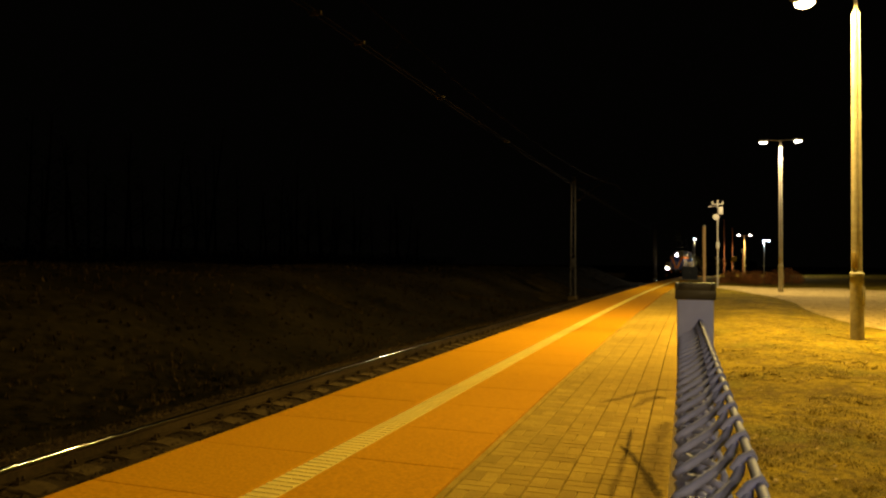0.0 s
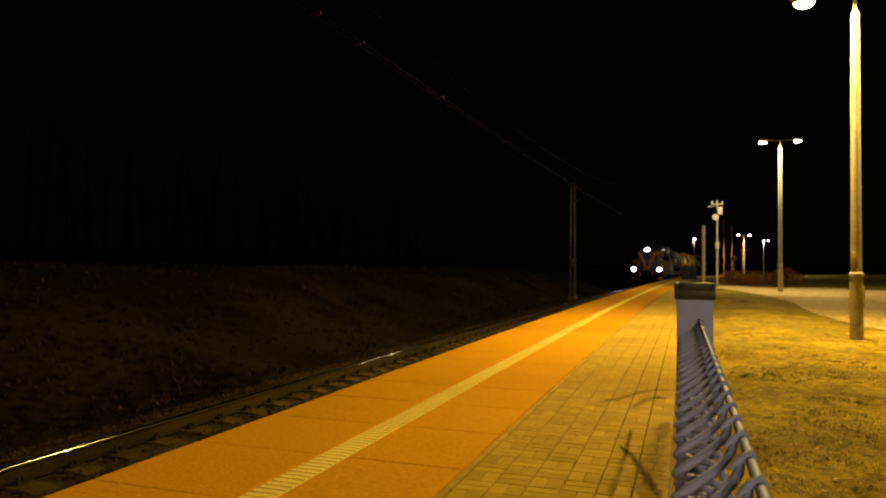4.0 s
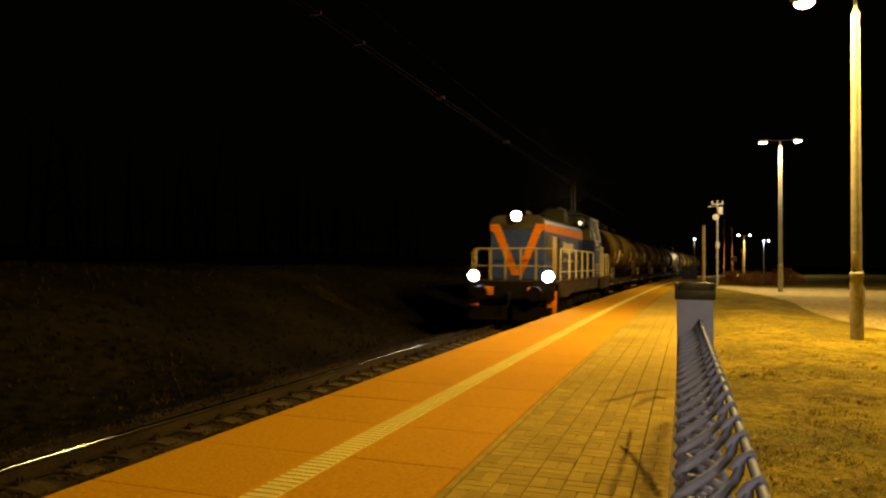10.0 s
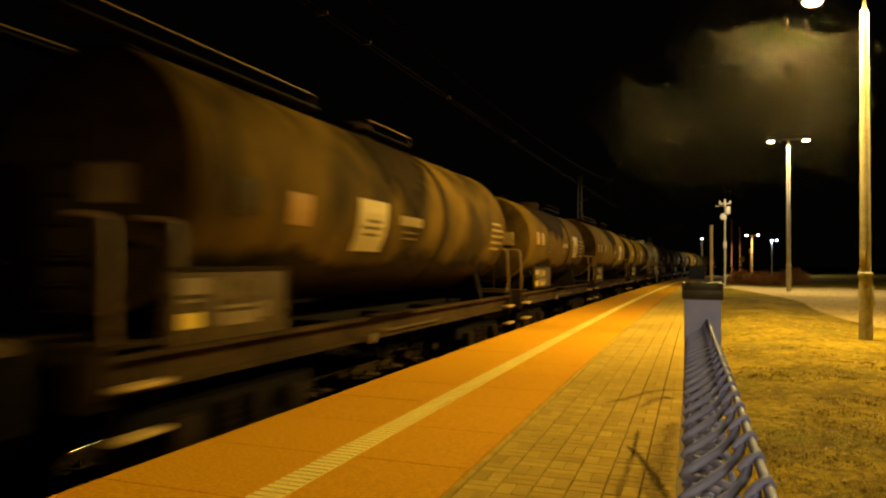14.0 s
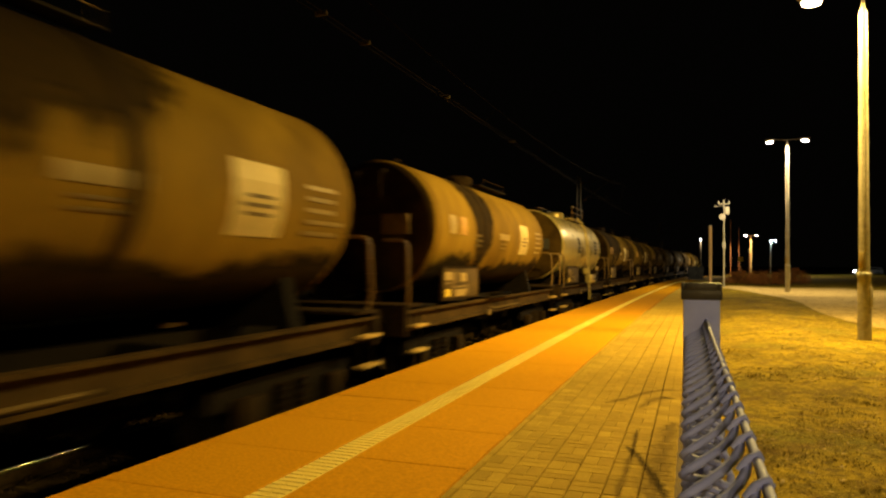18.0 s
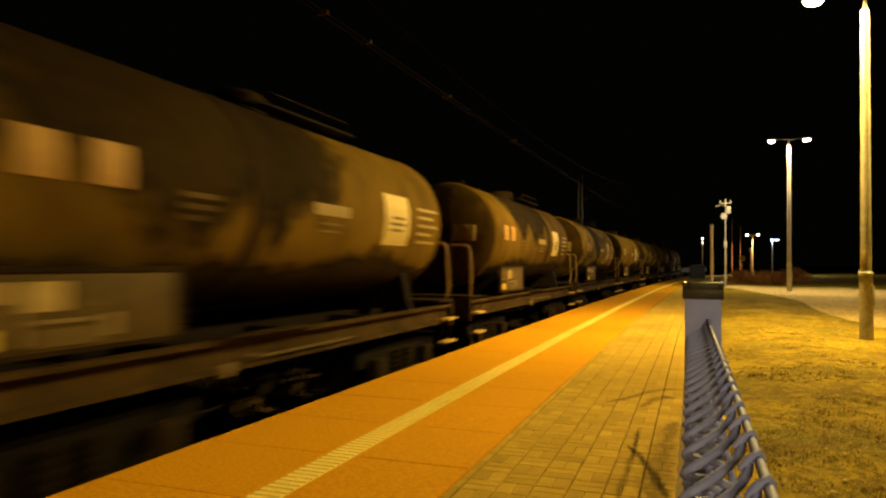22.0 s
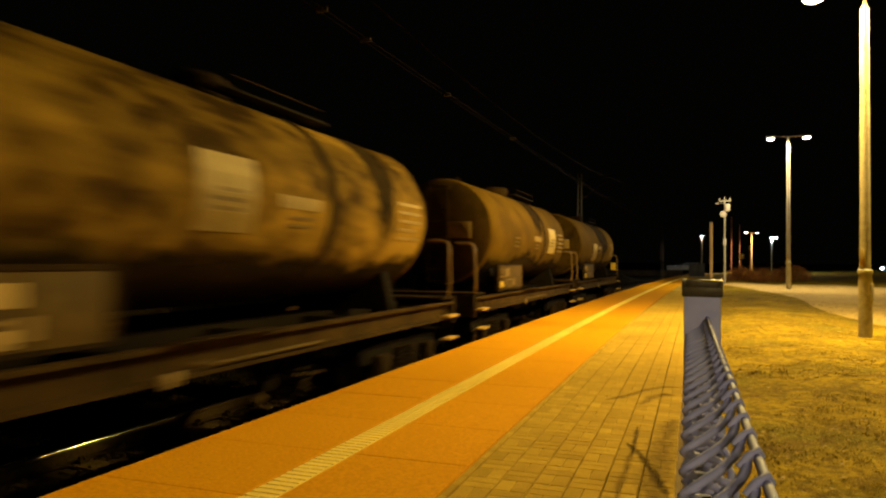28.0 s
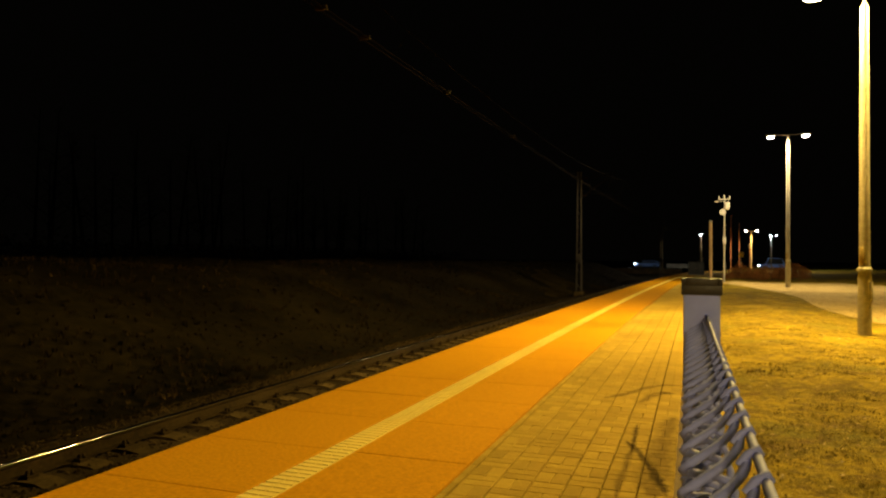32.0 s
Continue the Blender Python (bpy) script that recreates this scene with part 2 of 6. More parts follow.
def soften(material):
    """Thins a stain towards its ragged rim."""
    nt = material.node_tree
    uv = nt.nodes.new("ShaderNodeUVMap")
    uv.uv_map = "across"
    sep = nt.nodes.new("ShaderNodeSeparateXYZ")
    nt.links.new(uv.outputs["UV"], sep.inputs[0])
    tent = nt.nodes.new("ShaderNodeMath")
    tent.operation = "PINGPONG"
    tent.inputs[1].default_value = 0.5
    nt.links.new(sep.outputs["X"], tent.inputs[0])
    rim = nt.nodes.new("ShaderNodeMath")
    rim.operation = "SUBTRACT"
    rim.inputs[0].default_value = 1.0
    nt.links.new(sep.outputs["Y"], rim.inputs[1])
    least = nt.nodes.new("ShaderNodeMath")
    least.operation = "MINIMUM"
    nt.links.new(tent.outputs[0], least.inputs[0])
    nt.links.new(rim.outputs[0], least.inputs[1])
    n = nt.nodes.new("ShaderNodeTexNoise")
    n.inputs["Scale"].default_value, n.inputs["Detail"].default_value = 5.0, 7
    tc = nt.nodes.new("ShaderNodeTexCoord")
    nt.links.new(tc.outputs["Object"], n.inputs["Vector"])
    mix = nt.nodes.new("ShaderNodeMath")
    mix.operation = "MULTIPLY_ADD"
    mix.inputs[1].default_value = 0.45
    nt.links.new(n.outputs["Fac"], mix.inputs[0])
    nt.links.new(least.outputs[0], mix.inputs[2])
    r = nt.nodes.new("ShaderNodeMapRange")
    r.interpolation_type = "SMOOTHSTEP"
    r.inputs["From Min"].default_value, r.inputs["From Max"].default_value = 0.2, 0.46
    nt.links.new(mix.outputs[0], r.inputs["Value"])
    nt.links.new(r.outputs[0], nt.nodes["Principled BSDF"].inputs["Alpha"])


def fade_sides(material, share):
    """Fades a streak towards its sides and breaks it up."""
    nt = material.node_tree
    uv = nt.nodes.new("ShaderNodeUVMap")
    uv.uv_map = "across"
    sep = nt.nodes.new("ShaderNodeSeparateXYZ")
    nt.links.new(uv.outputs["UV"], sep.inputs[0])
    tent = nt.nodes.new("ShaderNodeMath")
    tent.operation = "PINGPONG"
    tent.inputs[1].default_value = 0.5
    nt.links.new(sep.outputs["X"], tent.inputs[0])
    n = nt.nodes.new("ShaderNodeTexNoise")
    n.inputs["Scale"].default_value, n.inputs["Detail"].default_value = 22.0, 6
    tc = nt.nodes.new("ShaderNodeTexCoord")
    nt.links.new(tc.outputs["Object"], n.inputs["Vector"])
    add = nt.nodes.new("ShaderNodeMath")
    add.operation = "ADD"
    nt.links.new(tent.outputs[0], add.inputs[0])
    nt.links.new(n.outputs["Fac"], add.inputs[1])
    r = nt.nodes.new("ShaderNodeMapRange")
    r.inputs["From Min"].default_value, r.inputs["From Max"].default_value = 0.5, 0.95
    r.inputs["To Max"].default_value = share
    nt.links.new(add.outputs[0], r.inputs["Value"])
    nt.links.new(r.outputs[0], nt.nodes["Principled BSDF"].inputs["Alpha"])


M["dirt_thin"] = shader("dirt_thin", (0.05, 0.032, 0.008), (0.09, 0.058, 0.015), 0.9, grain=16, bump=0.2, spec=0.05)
fade_sides(M["dirt_thin"], 0.66)
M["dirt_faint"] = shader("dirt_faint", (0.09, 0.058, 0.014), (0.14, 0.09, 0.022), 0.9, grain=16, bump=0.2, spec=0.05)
fade_sides(M["dirt_faint"], 0.42)
M["end_rail"] = shader("end_rail", (0.12, 0.075, 0.026), (0.22, 0.14, 0.05), 0.5, grain=10, bump=0.04)
patchy(M["sand"], 1.0)
M["sand"].node_tree.nodes["Map Range.001"].inputs["From Min"].default_value = 0.28
M["sand"].node_tree.nodes["Map Range.001"].inputs["From Max"].default_value = 0.46
M["spill"] = shader("spill", (0.012, 0.008, 0.003), (0.034, 0.021, 0.006), 0.85, grain=6, bump=0.05, spec=0.03)
soften(M["spill"])
M["soot"] = shader("soot", (0.015, 0.0092, 0.0025), (0.055, 0.033, 0.007), 0.85, grain=3, stain=0.9, bump=0.05, spec=0.03)
M["board_tan"] = shader("board_tan", (0.04, 0.026, 0.007), (0.095, 0.062, 0.017), 0.7, grain=7, stain=2, bump=0.05, spec=0.1)


lawn_tones(M["grass"])


# ---- mesh helpers ----
def bm_new():
    return bmesh.new()


def box(bm, x0, x1, y0, y1, z0, z1, bevel=0.0):
    g = bmesh.ops.create_cube(bm, size=1.0)
    bmesh.ops.scale(bm, vec=(x1 - x0, y1 - y0, z1 - z0), verts=g["verts"])
    bmesh.ops.translate(bm, vec=((x0 + x1) / 2, (y0 + y1) / 2, (z0 + z1) / 2), verts=g["verts"])
    if bevel:
        edges = list({e for v in g["verts"] for e in v.link_edges})
        bmesh.ops.bevel(bm, geom=edges, offset=bevel, segments=2, affect="EDGES", profile=0.5)
    return bm


def tube(bm, a, b, r, r2=None, seg=10, caps=True):
    a, b = Vector(a), Vector(b)
    d = b - a
    m = Matrix.Translation((a + b) / 2) @ d.to_track_quat("Z", "Y").to_matrix().to_4x4()
    bmesh.ops.create_cone(bm, cap_ends=caps, segments=seg, radius1=r, radius2=r if r2 is None else r2, depth=d.length, matrix=m)
    return bm


def pipe(bm, pts, r, seg=8):
    """A bent tube through the points."""
    pts = [Vector(q) for q in pts]
    rings = []
    for i, q in enumerate(pts):
        d = (pts[min(i + 1, len(pts) - 1)] - pts[max(i - 1, 0)]).normalized()
        u = d.cross(Vector((0.31, 0.17, 0.93)))
        if u.length < 0.1:
            u = d.cross(Vector((1, 0, 0)))
        u.normalize()
        w = d.cross(u)
        rings.append([bm.verts.new(q + r * (math.cos(2 * math.pi * k / seg) * u + math.sin(2 * math.pi * k / seg) * w)) for k in range(seg)])
    for a, b in zip(rings, rings[1:]):
        for k in range(seg):
            bm.faces.new((a[k], a[(k + 1) % seg], b[(k + 1) % seg], b[k]))
    bm.faces.new(rings[0][::-1])
    bm.faces.new(rings[-1])
    return bm


def lathe(bm, profile, axis_y=True, seg=32):
    """Turns (along, radius) pairs round the y axis (or z)."""
    rings = []
    for s, r in profile:
        ring = []
        for k in range(seg):
            a = 2 * math.pi * k / seg
            c, d = max(r, 0.001) * math.cos(a), max(r, 0.001) * math.sin(a)
            ring.append(bm.verts.new((c, s, d) if axis_y else (c, d, s)))
        rings.append(ring)
    for a, b in zip(rings, rings[1:]):
        for k in range(seg):
            bm.faces.new((a[k], a[(k + 1) % seg], b[(k + 1) % seg], b[k]))
    bm.faces.new(rings[0])
    bm.faces.new(rings[-1])
    return bm


def prism(bm, outline, y0, y1):
    """An outline in x, z pushed from y0 to y1."""
    f = [bm.verts.new((x, y0, z)) for x, z in outline]
    g = [bm.verts.new((x, y1, z)) for x, z in outline]
    n = len(f)
    for i in range(n):
        bm.faces.new((f[i], f[(i + 1) % n], g[(i + 1) % n], g[i]))
    bm.faces.new(f[::-1])
    bm.faces.new(g)
    return bm


def finish(bm, name, material, smooth=None):
    bmesh.ops.recalc_face_normals(bm, faces=bm.faces[:])
    me = bpy.data.meshes.new(name)
    bm.to_mesh(me)
    bm.free()
    me.materials.append(M.get(material) or TANKS[material])
    if smooth:
        me.shade_smooth()
        me.set_sharp_from_angle(angle=radians(smooth))
    return me


def part(name, bm, material, parent, label="", smooth=40, at=None):
    me = bm if isinstance(bm, bpy.types.Mesh) else finish(bm, name, material, smooth)
    ob = new(name, me)
    ob.parent = parent
    if at is not None:
        ob.matrix_basis = at
    if label:
        tagged(ob, label)
    return ob


def thing(name, label, category, at=None, group="", kind=""):
    ob = new(name)
    ob.empty_display_size = 0.3
    if at is not None:
        ob.matrix_basis = at
    return tagged(ob, label, category, group, kind)


def solid(name, bm, material, label, category="", kind="", group="", smooth=40, at=None):
    ob = new(name, finish(bm, name, material, smooth))
    if at is not None:
        ob.matrix_basis = at
    return tagged(ob, label, category, group, kind)


def grid_mesh(name, xs, ys, z_of, material, smooth=True):
    verts = [(bend(x, y), y, z_of(x, y)) for y in ys for x in xs]
    n = len(xs)
    faces = [(j * n + i, j * n + i + 1, (j + 1) * n + i + 1, (j + 1) * n + i) for j in range(len(ys) - 1) for i in range(n - 1)]
    me = bpy.data.meshes.new(name)
    me.from_pydata(verts, [], faces)
    me.materials.append(M[material])
    if smooth:
        me.shade_smooth()
    return new(name, me)


# ---- ground, trackbed, platform body ----
def ground_z(x, y):
    n = noise.noise((x * 0.16, y * 0.16, 0.3)) + 0.5 * noise.noise((x * 0.5, y * 0.5, 1.7))
    if x >= -0.2:
        rise = 0.25 * max(0.0, min(1.0, (x - 9) / 12.0))
        hump = 0.10 * math.exp(-((x - 1.8) ** 2) / 1.6) * min(1.0, max(0.0, (y - 4) / 6))
        fine = noise.noise((x * 3.1, y * 3.1, 7.7)) * 0.022
        return -0.05 + hump + rise + fine + 0.035 * n * min(1.0, abs(x + 0.2))
    if x > -8.0:
        return -1.05
    away = min(1.0, max(0.0, (y - 92) / 28.0))
    s = max(0.0, min(1.0, (-8.0 - 17.0 * away * away * (3 - 2 * away) - x) / 8.0))
    s = s * s * (3 - 2 * s)
    far = min(1.0, max(0.0, (-x - 40) / 60.0))
    return -1.1 + 2.2 * s + 0.22 * n * s + 0.3 * far


XS = [-1800, -700, -250, -120, -70, -45, -34] + [-28 + 1.0 * i for i in range(20)] + [-8.0, -7.6, -0.6, -0.2, 0.0] + \
     [0.25 * i for i in range(1, 40)] + [11, 13, 16, 20, 26, 34, 46, 70, 140, 400, 1800]
YS = [-1500, -500, -150, -60, -30, -15, -8, -4] + [-2 + 0.5 * i for i in range(70)] + [33 + 2.0 * i for i in range(35)] + \
     [105, 115, 130, 150, 180, 220, 280, 400, 700, 1400, 2500]
ground = grid_mesh("ground", XS, YS, ground_z, "grass")
# ground left of the platform takes the bank's near-black, unlit colour
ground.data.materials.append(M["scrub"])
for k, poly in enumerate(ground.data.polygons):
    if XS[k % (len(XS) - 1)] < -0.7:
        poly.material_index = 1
tagged(ground, "dry short winter grass with bare earth", "ground", kind="structure")


def bed_z(x, y):
    d = abs(x - TRACK)
    return -0.80 - max(0.0, d - 1.5) * 0.22 + 0.02 * noise.noise((x * 3, y * 3, 0))


LONG = [-60, -30, -15] + [-8 + 0.5 * i for i in range(90)] + [38 + 2.0 * i for i in range(40)] + [120, 140, 170, 210, 260, 300]
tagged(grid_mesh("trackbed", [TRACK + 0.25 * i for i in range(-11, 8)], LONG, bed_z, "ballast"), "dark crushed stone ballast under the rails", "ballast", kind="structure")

PLAT_Y = [-20 + 2.0 * i for i in range(63)]


def strip(name, x0, x1, z0, z1, ys, material, label, category, kind="structure"):
    """A long bar of rectangular section that follows the curve."""
    verts, faces = [], []
    for y in ys:
        verts += [(bend(x0, y), y, z0), (bend(x1, y), y, z0), (bend(x1, y), y, z1), (bend(x0, y), y, z1)]
    for j in range(len(ys) - 1):
        a, b = 4 * j, 4 * j + 4
        for i in range(4):
            faces.append((a + i, a + (i + 1) % 4, b + (i + 1) % 4, b + i))
    n = 4 * (len(ys) - 1)
    faces += [(3, 2, 1, 0), (n, n + 1, n + 2, n + 3)]
    me = bpy.data.meshes.new(name)
    me.from_pydata(verts, [], faces)
    me.materials.append(M[material])
    return tagged(new(name, me), label, category, kind=kind)


platform = strip("platform", EDGE + 0.06, -0.10, -1.1, -0.066, PLAT_Y, "joint", "railway platform base of dark mortar and concrete", "platform")
strip("platform_wall", EDGE + 0.10, EDGE + 0.25, -1.15, -0.07, PLAT_Y, "concrete", "grey concrete platform edge wall", "wall")
kerb = strip("kerb", -0.10, -0.02, -0.4, -0.022, PLAT_Y, "joint", "dark kerb strip at the back of the platform", "kerb")


# ---- rails ----
def rail(name, x):
    head = [(0.036, -0.018), (0.0355, -0.012), (0.0335, -0.007), (0.03, -0.0035), (0.024, -0.0013), (0.014, -0.0003)]
    prof = [(-0.075, -0.172), (0.075, -0.172), (0.075, -0.158), (0.02, -0.145), (0.012, -0.05), (0.036, -0.036)] + head + [(0.0, 0.0)] + [(-px, pz) for px, pz in head[::-1]] + [(-0.036, -0.036), (-0.012, -0.05), (-0.02, -0.145), (-0.075, -0.158)]
    verts, faces, n = [], [], len(prof)
    ys = [-60 + 2.0 * i for i in range(180)]
    for y in ys:
        verts += [(bend(x + px, y), y, RAIL_Z + pz) for px, pz in prof]
    for j in range(len(ys) - 1):
        for i in range(n):
            faces.append((j * n + i, j * n + (i + 1) % n, (j + 1) * n + (i + 1) % n, (j + 1) * n + i))
    me = bpy.data.meshes.new(name)
    me.from_pydata(verts, [], faces)
    me.materials.append(M["rail_side"])
    me.materials.append(M["rail_top"])
    for k, poly in enumerate(me.polygons):
        if 7 <= k % n <= 16:
            poly.material_index = 1
    me.shade_smooth()
    me.set_sharp_from_angle(angle=radians(40))
    return tagged(new(name, me), "worn steel rail with a polished running surface", "rail", group="rails")


rail("rail", TRACK - 0.7535)
rail("rail", TRACK + 0.7535)


# ---- street lamps, poles, masts ----
def street_lamp(x, y, height, glow, label, base_r=0.115, collar=1.2):
    lamp = thing("street_lamp", label, "street lamp", pose(x, y, 0), group="platform street lamps")
    part("lower_pole", lathe(bm_new(), [(-0.15, base_r + 0.005), (collar - 0.02, base_r)], False, 16), "pole_concrete", lamp)
    part("collar", lathe(bm_new(), [(collar - 0.02, base_r + 0.002), (collar - 0.02, base_r + 0.016), (collar + 0.03, base_r + 0.016), (collar + 0.06, base_r - 0.02)], False, 16), "white_paint", lamp, "pale collar ring")
    part("upper_pole", lathe(bm_new(), [(collar + 0.05, base_r - 0.022), (height - 0.35, base_r - 0.045), (height - 0.25, 0.03), (height, 0.03)], False, 16), "pole_concrete", lamp)
    door = part("access_door", box(bm_new(), -0.05, 0.05, -base_r - 0.014, -base_r + 0.03, 0.62, 0.98, 0.006), "pole_concrete", lamp, "small grey access door", at=pose(0, 0, 0, 0, 0, 55))
    part("door_lock", tube(bm_new(), (0.03, -base_r - 0.02, 0.8), (0.03, -base_r - 0.01, 0.8), 0.012, None, 8), "galvanised", door)
    part("pole_plate", box(bm_new(), -0.035, 0.035, -base_r - 0.006, -base_r + 0.03, collar + 0.12, collar + 0.42, 0.004), "plate_mid", lamp, "small pale plate", at=pose(0, 0, 0, 0, 0, -40))
    part("crossarm", pipe(bm_new(), [(-0.66, 0, height + 0.06), (-0.3, 0, height + 0.03), (0, 0, height), (0.3, 0, height + 0.03), (0.66, 0, height + 0.06)], 0.022), "galvanised", lamp)
    for side in (-1, 1):
        head = bm_new()
        lathe(head, [(0, 0.02), (0.05, 0.09), (0.12, 0.115), (0.42, 0.12), (0.54, 0.07), (0.56, 0.01)], True, 16)
        bmesh.ops.scale(head, vec=(1, 1, 0.62), verts=head.verts[:])
        bmesh.ops.rotate(head, cent=(0, 0, 0), matrix=Matrix.Rotation(radians(-90 * side), 3, "Z"), verts=head.verts[:])
        bmesh.ops.translate(head, vec=(0.58 * side, 0, height + 0.06), verts=head.verts[:])
        h = part("lamp_head", head, "galvanised", lamp)
        rim = bm_new()
        lathe(rim, [(height - 0.035, 0.118), (height + 0.02, 0.118), (height + 0.02, 0.1)], False, 18)
        bmesh.ops.scale(rim, vec=(1.75, 1, 1), verts=rim.verts[:])
        bmesh.ops.translate(rim, vec=(0.87 * side, 0, 0), verts=rim.verts[:])
        part("rim", rim, "galvanised", h)
        bowl = bm_new()
        lathe(bowl, [(height - 0.135, 0.005), (height - 0.13, 0.045), (height - 0.11, 0.078), (height - 0.07, 0.098), (height - 0.03, 0.104)], False, 18)
        bmesh.ops.scale(bowl, vec=(1.75, 1, 1), verts=bowl.verts[:])
        bmesh.ops.translate(bowl, vec=(0.87 * side, 0, 0), verts=bowl.verts[:])
        part("lens", bowl, glow, h, "glowing glass bowl", 60).visible_shadow = False
    return lamp


street_lamp(3.12, 14.95, 6.5, "sodium_glow", "tall concrete twin street lamp with glowing sodium heads")
street_lamp(3.0, -12.5, 6.5, "sodium_glow", "tall concrete twin street lamp with glowing sodium heads")
street_lamp(5.12, 42.0, 8.25, "warm_glow", "tall concrete twin street lamp with warm white heads", 0.125, 1.42)


def far_lamp(x, y, height, glow, heads, material, label):
    lamp = thing("street_lamp", label, "street lamp", pose(x, y, 0), group="distant street lamps")
    part("pole", tube(bm_new(), (0, 0, -0.2), (0, 0, height), 0.09, 0.05, 8), material, lamp)
    for dx in heads:
        b = bm_new()
        bmesh.ops.create_uvsphere(b, u_segments=10, v_segments=6, radius=0.12)
        bmesh.ops.scale(b, vec=(1.2, 1.0, 0.6), verts=b.verts[:])
        bmesh.ops.translate(b, vec=(dx, 0, height), verts=b.verts[:])
        part("lamp_head", b, glow, lamp, "glowing lamp head")
        if abs(dx) > 0.1:
            part("arm", tube(bm_new(), (0, 0, height - 0.1), (dx, 0, height - 0.02), 0.04, None, 6), material, lamp)


far_lamp(1.72, 104.0, 5.1, "cool_glow", (0.0,), "galvanised", "distant street lamp with a cold white head")
far_lamp(8.45, 108.0, 5.75, "warm_glow", (-0.7, 0.75), "wood", "distant twin street lamp on a reddish pole")
far_lamp(12.45, 122.0, 5.5, "cool_glow", (0.0, 0.7), "galvanised", "distant street lamp with two cold white heads")


def tannoy_pole(x, y):
    p = thing("loudspeaker_pole", "slim pale pole carrying a loudspeaker, a box and a cross-arm", "pole", pose(x, y, 0))
    part("pole", tube(bm_new(), (0, 0, -0.2), (0, 0, 5.45), 0.055, 0.035, 12), "white_paint", p)
    part("crossarm", box(bm_new(), -0.32, 0.32, -0.03, 0.03, 5.16, 5.22, 0.01), "white_paint", p)
    for s in (-0.3, 0.3):
        part("insulator", tube(bm_new(), (s, 0, 5.2), (s, 0, 5.38), 0.05, 0.03, 8), "white_paint", p)
    part("control_box", box(bm_new(), 0.02, 0.3, -0.18, 0.05, 4.55, 5.0, 0.02), "white_paint", p)
    horn = bm_new()
    lathe(horn, [(-0.16, 0.19), (-0.12, 0.175), (0.0, 0.1), (0.12, 0.08)], True, 18)
    bmesh.ops.translate(horn, vec=(-0.1, -0.2, 4.37), verts=horn.verts[:])
    part("loudspeaker", horn, "white_paint", p, "round white loudspeaker")
    part("bracket", tube(bm_new(), (0, 0, 5.05), (-0.45, 0, 5.05), 0.02, None, 6), "galvanised", p)
    part("lamp_head", box(bm_new(), -0.55, -0.35, -0.06, 0.06, 5.02, 5.08, 0.015), "white_paint", p)
    part("sign_plate", box(bm_new(), -0.09, 0.09, -0.14, -0.11, 2.45, 2.85, 0.005), "white_paint", p)


tannoy_pole(2.1, 46.33)
wp = thing("wooden_post", "thick plain wooden post beside the platform", "post", pose(1.5, 52.65, 0))
part("post", tube(bm_new(), (0, 0, -0.2), (0, 0, 4.15), 0.11, 0.1, 14), "wood", wp)
part("post_cap", tube(bm_new(), (0, 0, 4.15), (0, 0, 4.24), 0.13, 0.11, 14), "galvanised", wp)
# reddish light on the far masts is put into their colour
for fx, fy, fh in ((6.0, 112.0, 8.3), (7.2, 113.0, 7.2)):
    t = thing("lighting_mast", "tall thin mast coloured as if in reddish light", "mast", pose(fx, fy, 0), group="distant masts")
    part("shaft", tube(bm_new(), (0, 0, -0.2), (0, 0, fh), 0.055, 0.04, 8), "mast_red", t)


def lattice_mast(x, y, z, height):
    m = thing("catenary_mast", "narrow galvanised steel lattice mast of the overhead line", "mast", pose(x, y, z, 0, 0, turn_at(y)), group="catenary masts")
    part("footing", box(bm_new(), -0.3, 0.3, -0.3, 0.3, -0.4, 0.06, 0.03), "sleeper", m)
    for s in (-1, 1):
        b = bm_new()
        tube(b, (0.17 * s, -0.09, 0.1), (0.11 * s, -0.09, height), 0.035, None, 4)
        tube(b, (0.17 * s, 0.09, 0.1), (0.11 * s, 0.09, height), 0.035, None, 4)
        part("upright", b, "mast_steel", m)
    n = 16
    for i in range(n):
        z0, z1 = 0.2 + (height - 0.3) * i / n, 0.2 + (height - 0.3) * (i + 1) / n
        w0, w1 = 0.17 - 0.06 * z0 / height, 0.17 - 0.06 * z1 / height
        s = 1 if i % 2 else -1
        part("lacing", tube(bm_new(), (-w0 * s, -0.09, z0), (w1 * s, -0.09, z1), 0.017, None, 4), "mast_steel", m)
    part("band", box(bm_new(), -0.19, 0.19, -0.12, 0.12, 2.05, 2.65, 0.01), "mast_steel", m)
    part("cantilever", tube(bm_new(), (0.1, 0, height - 0.5), (2.4, 0, height - 0.2), 0.03, None, 8), "dark_steel", m)
    part("strut", tube(bm_new(), (0.1, 0, height - 1.8), (2.2, 0, height - 0.3), 0.025, None, 8), "dark_steel", m)
    part("steady_arm", tube(bm_new(), (0.6, 0, height - 1.45), (2.3, 0, height - 1.75), 0.018, None, 8), "dark_steel", m)
    for k, (ix, iz) in enumerate(((0.3, height - 0.47), (0.3, height - 1.66))):
        part("insulator", lathe(bm_new(), [(-0.2, 0.03), (-0.15, 0.06), (-0.08, 0.03), (0.0, 0.06), (0.08, 0.03), (0.15, 0.06), (0.2, 0.03)], False, 10), "rusty_steel", m, at=pose(ix, 0, iz, 0, 80, 0))


for my in (-10.0, 48.3, 104.0, 158.0):
    lattice_mast(bend(TRACK - 2.75, my), my, -0.85, 8.3)


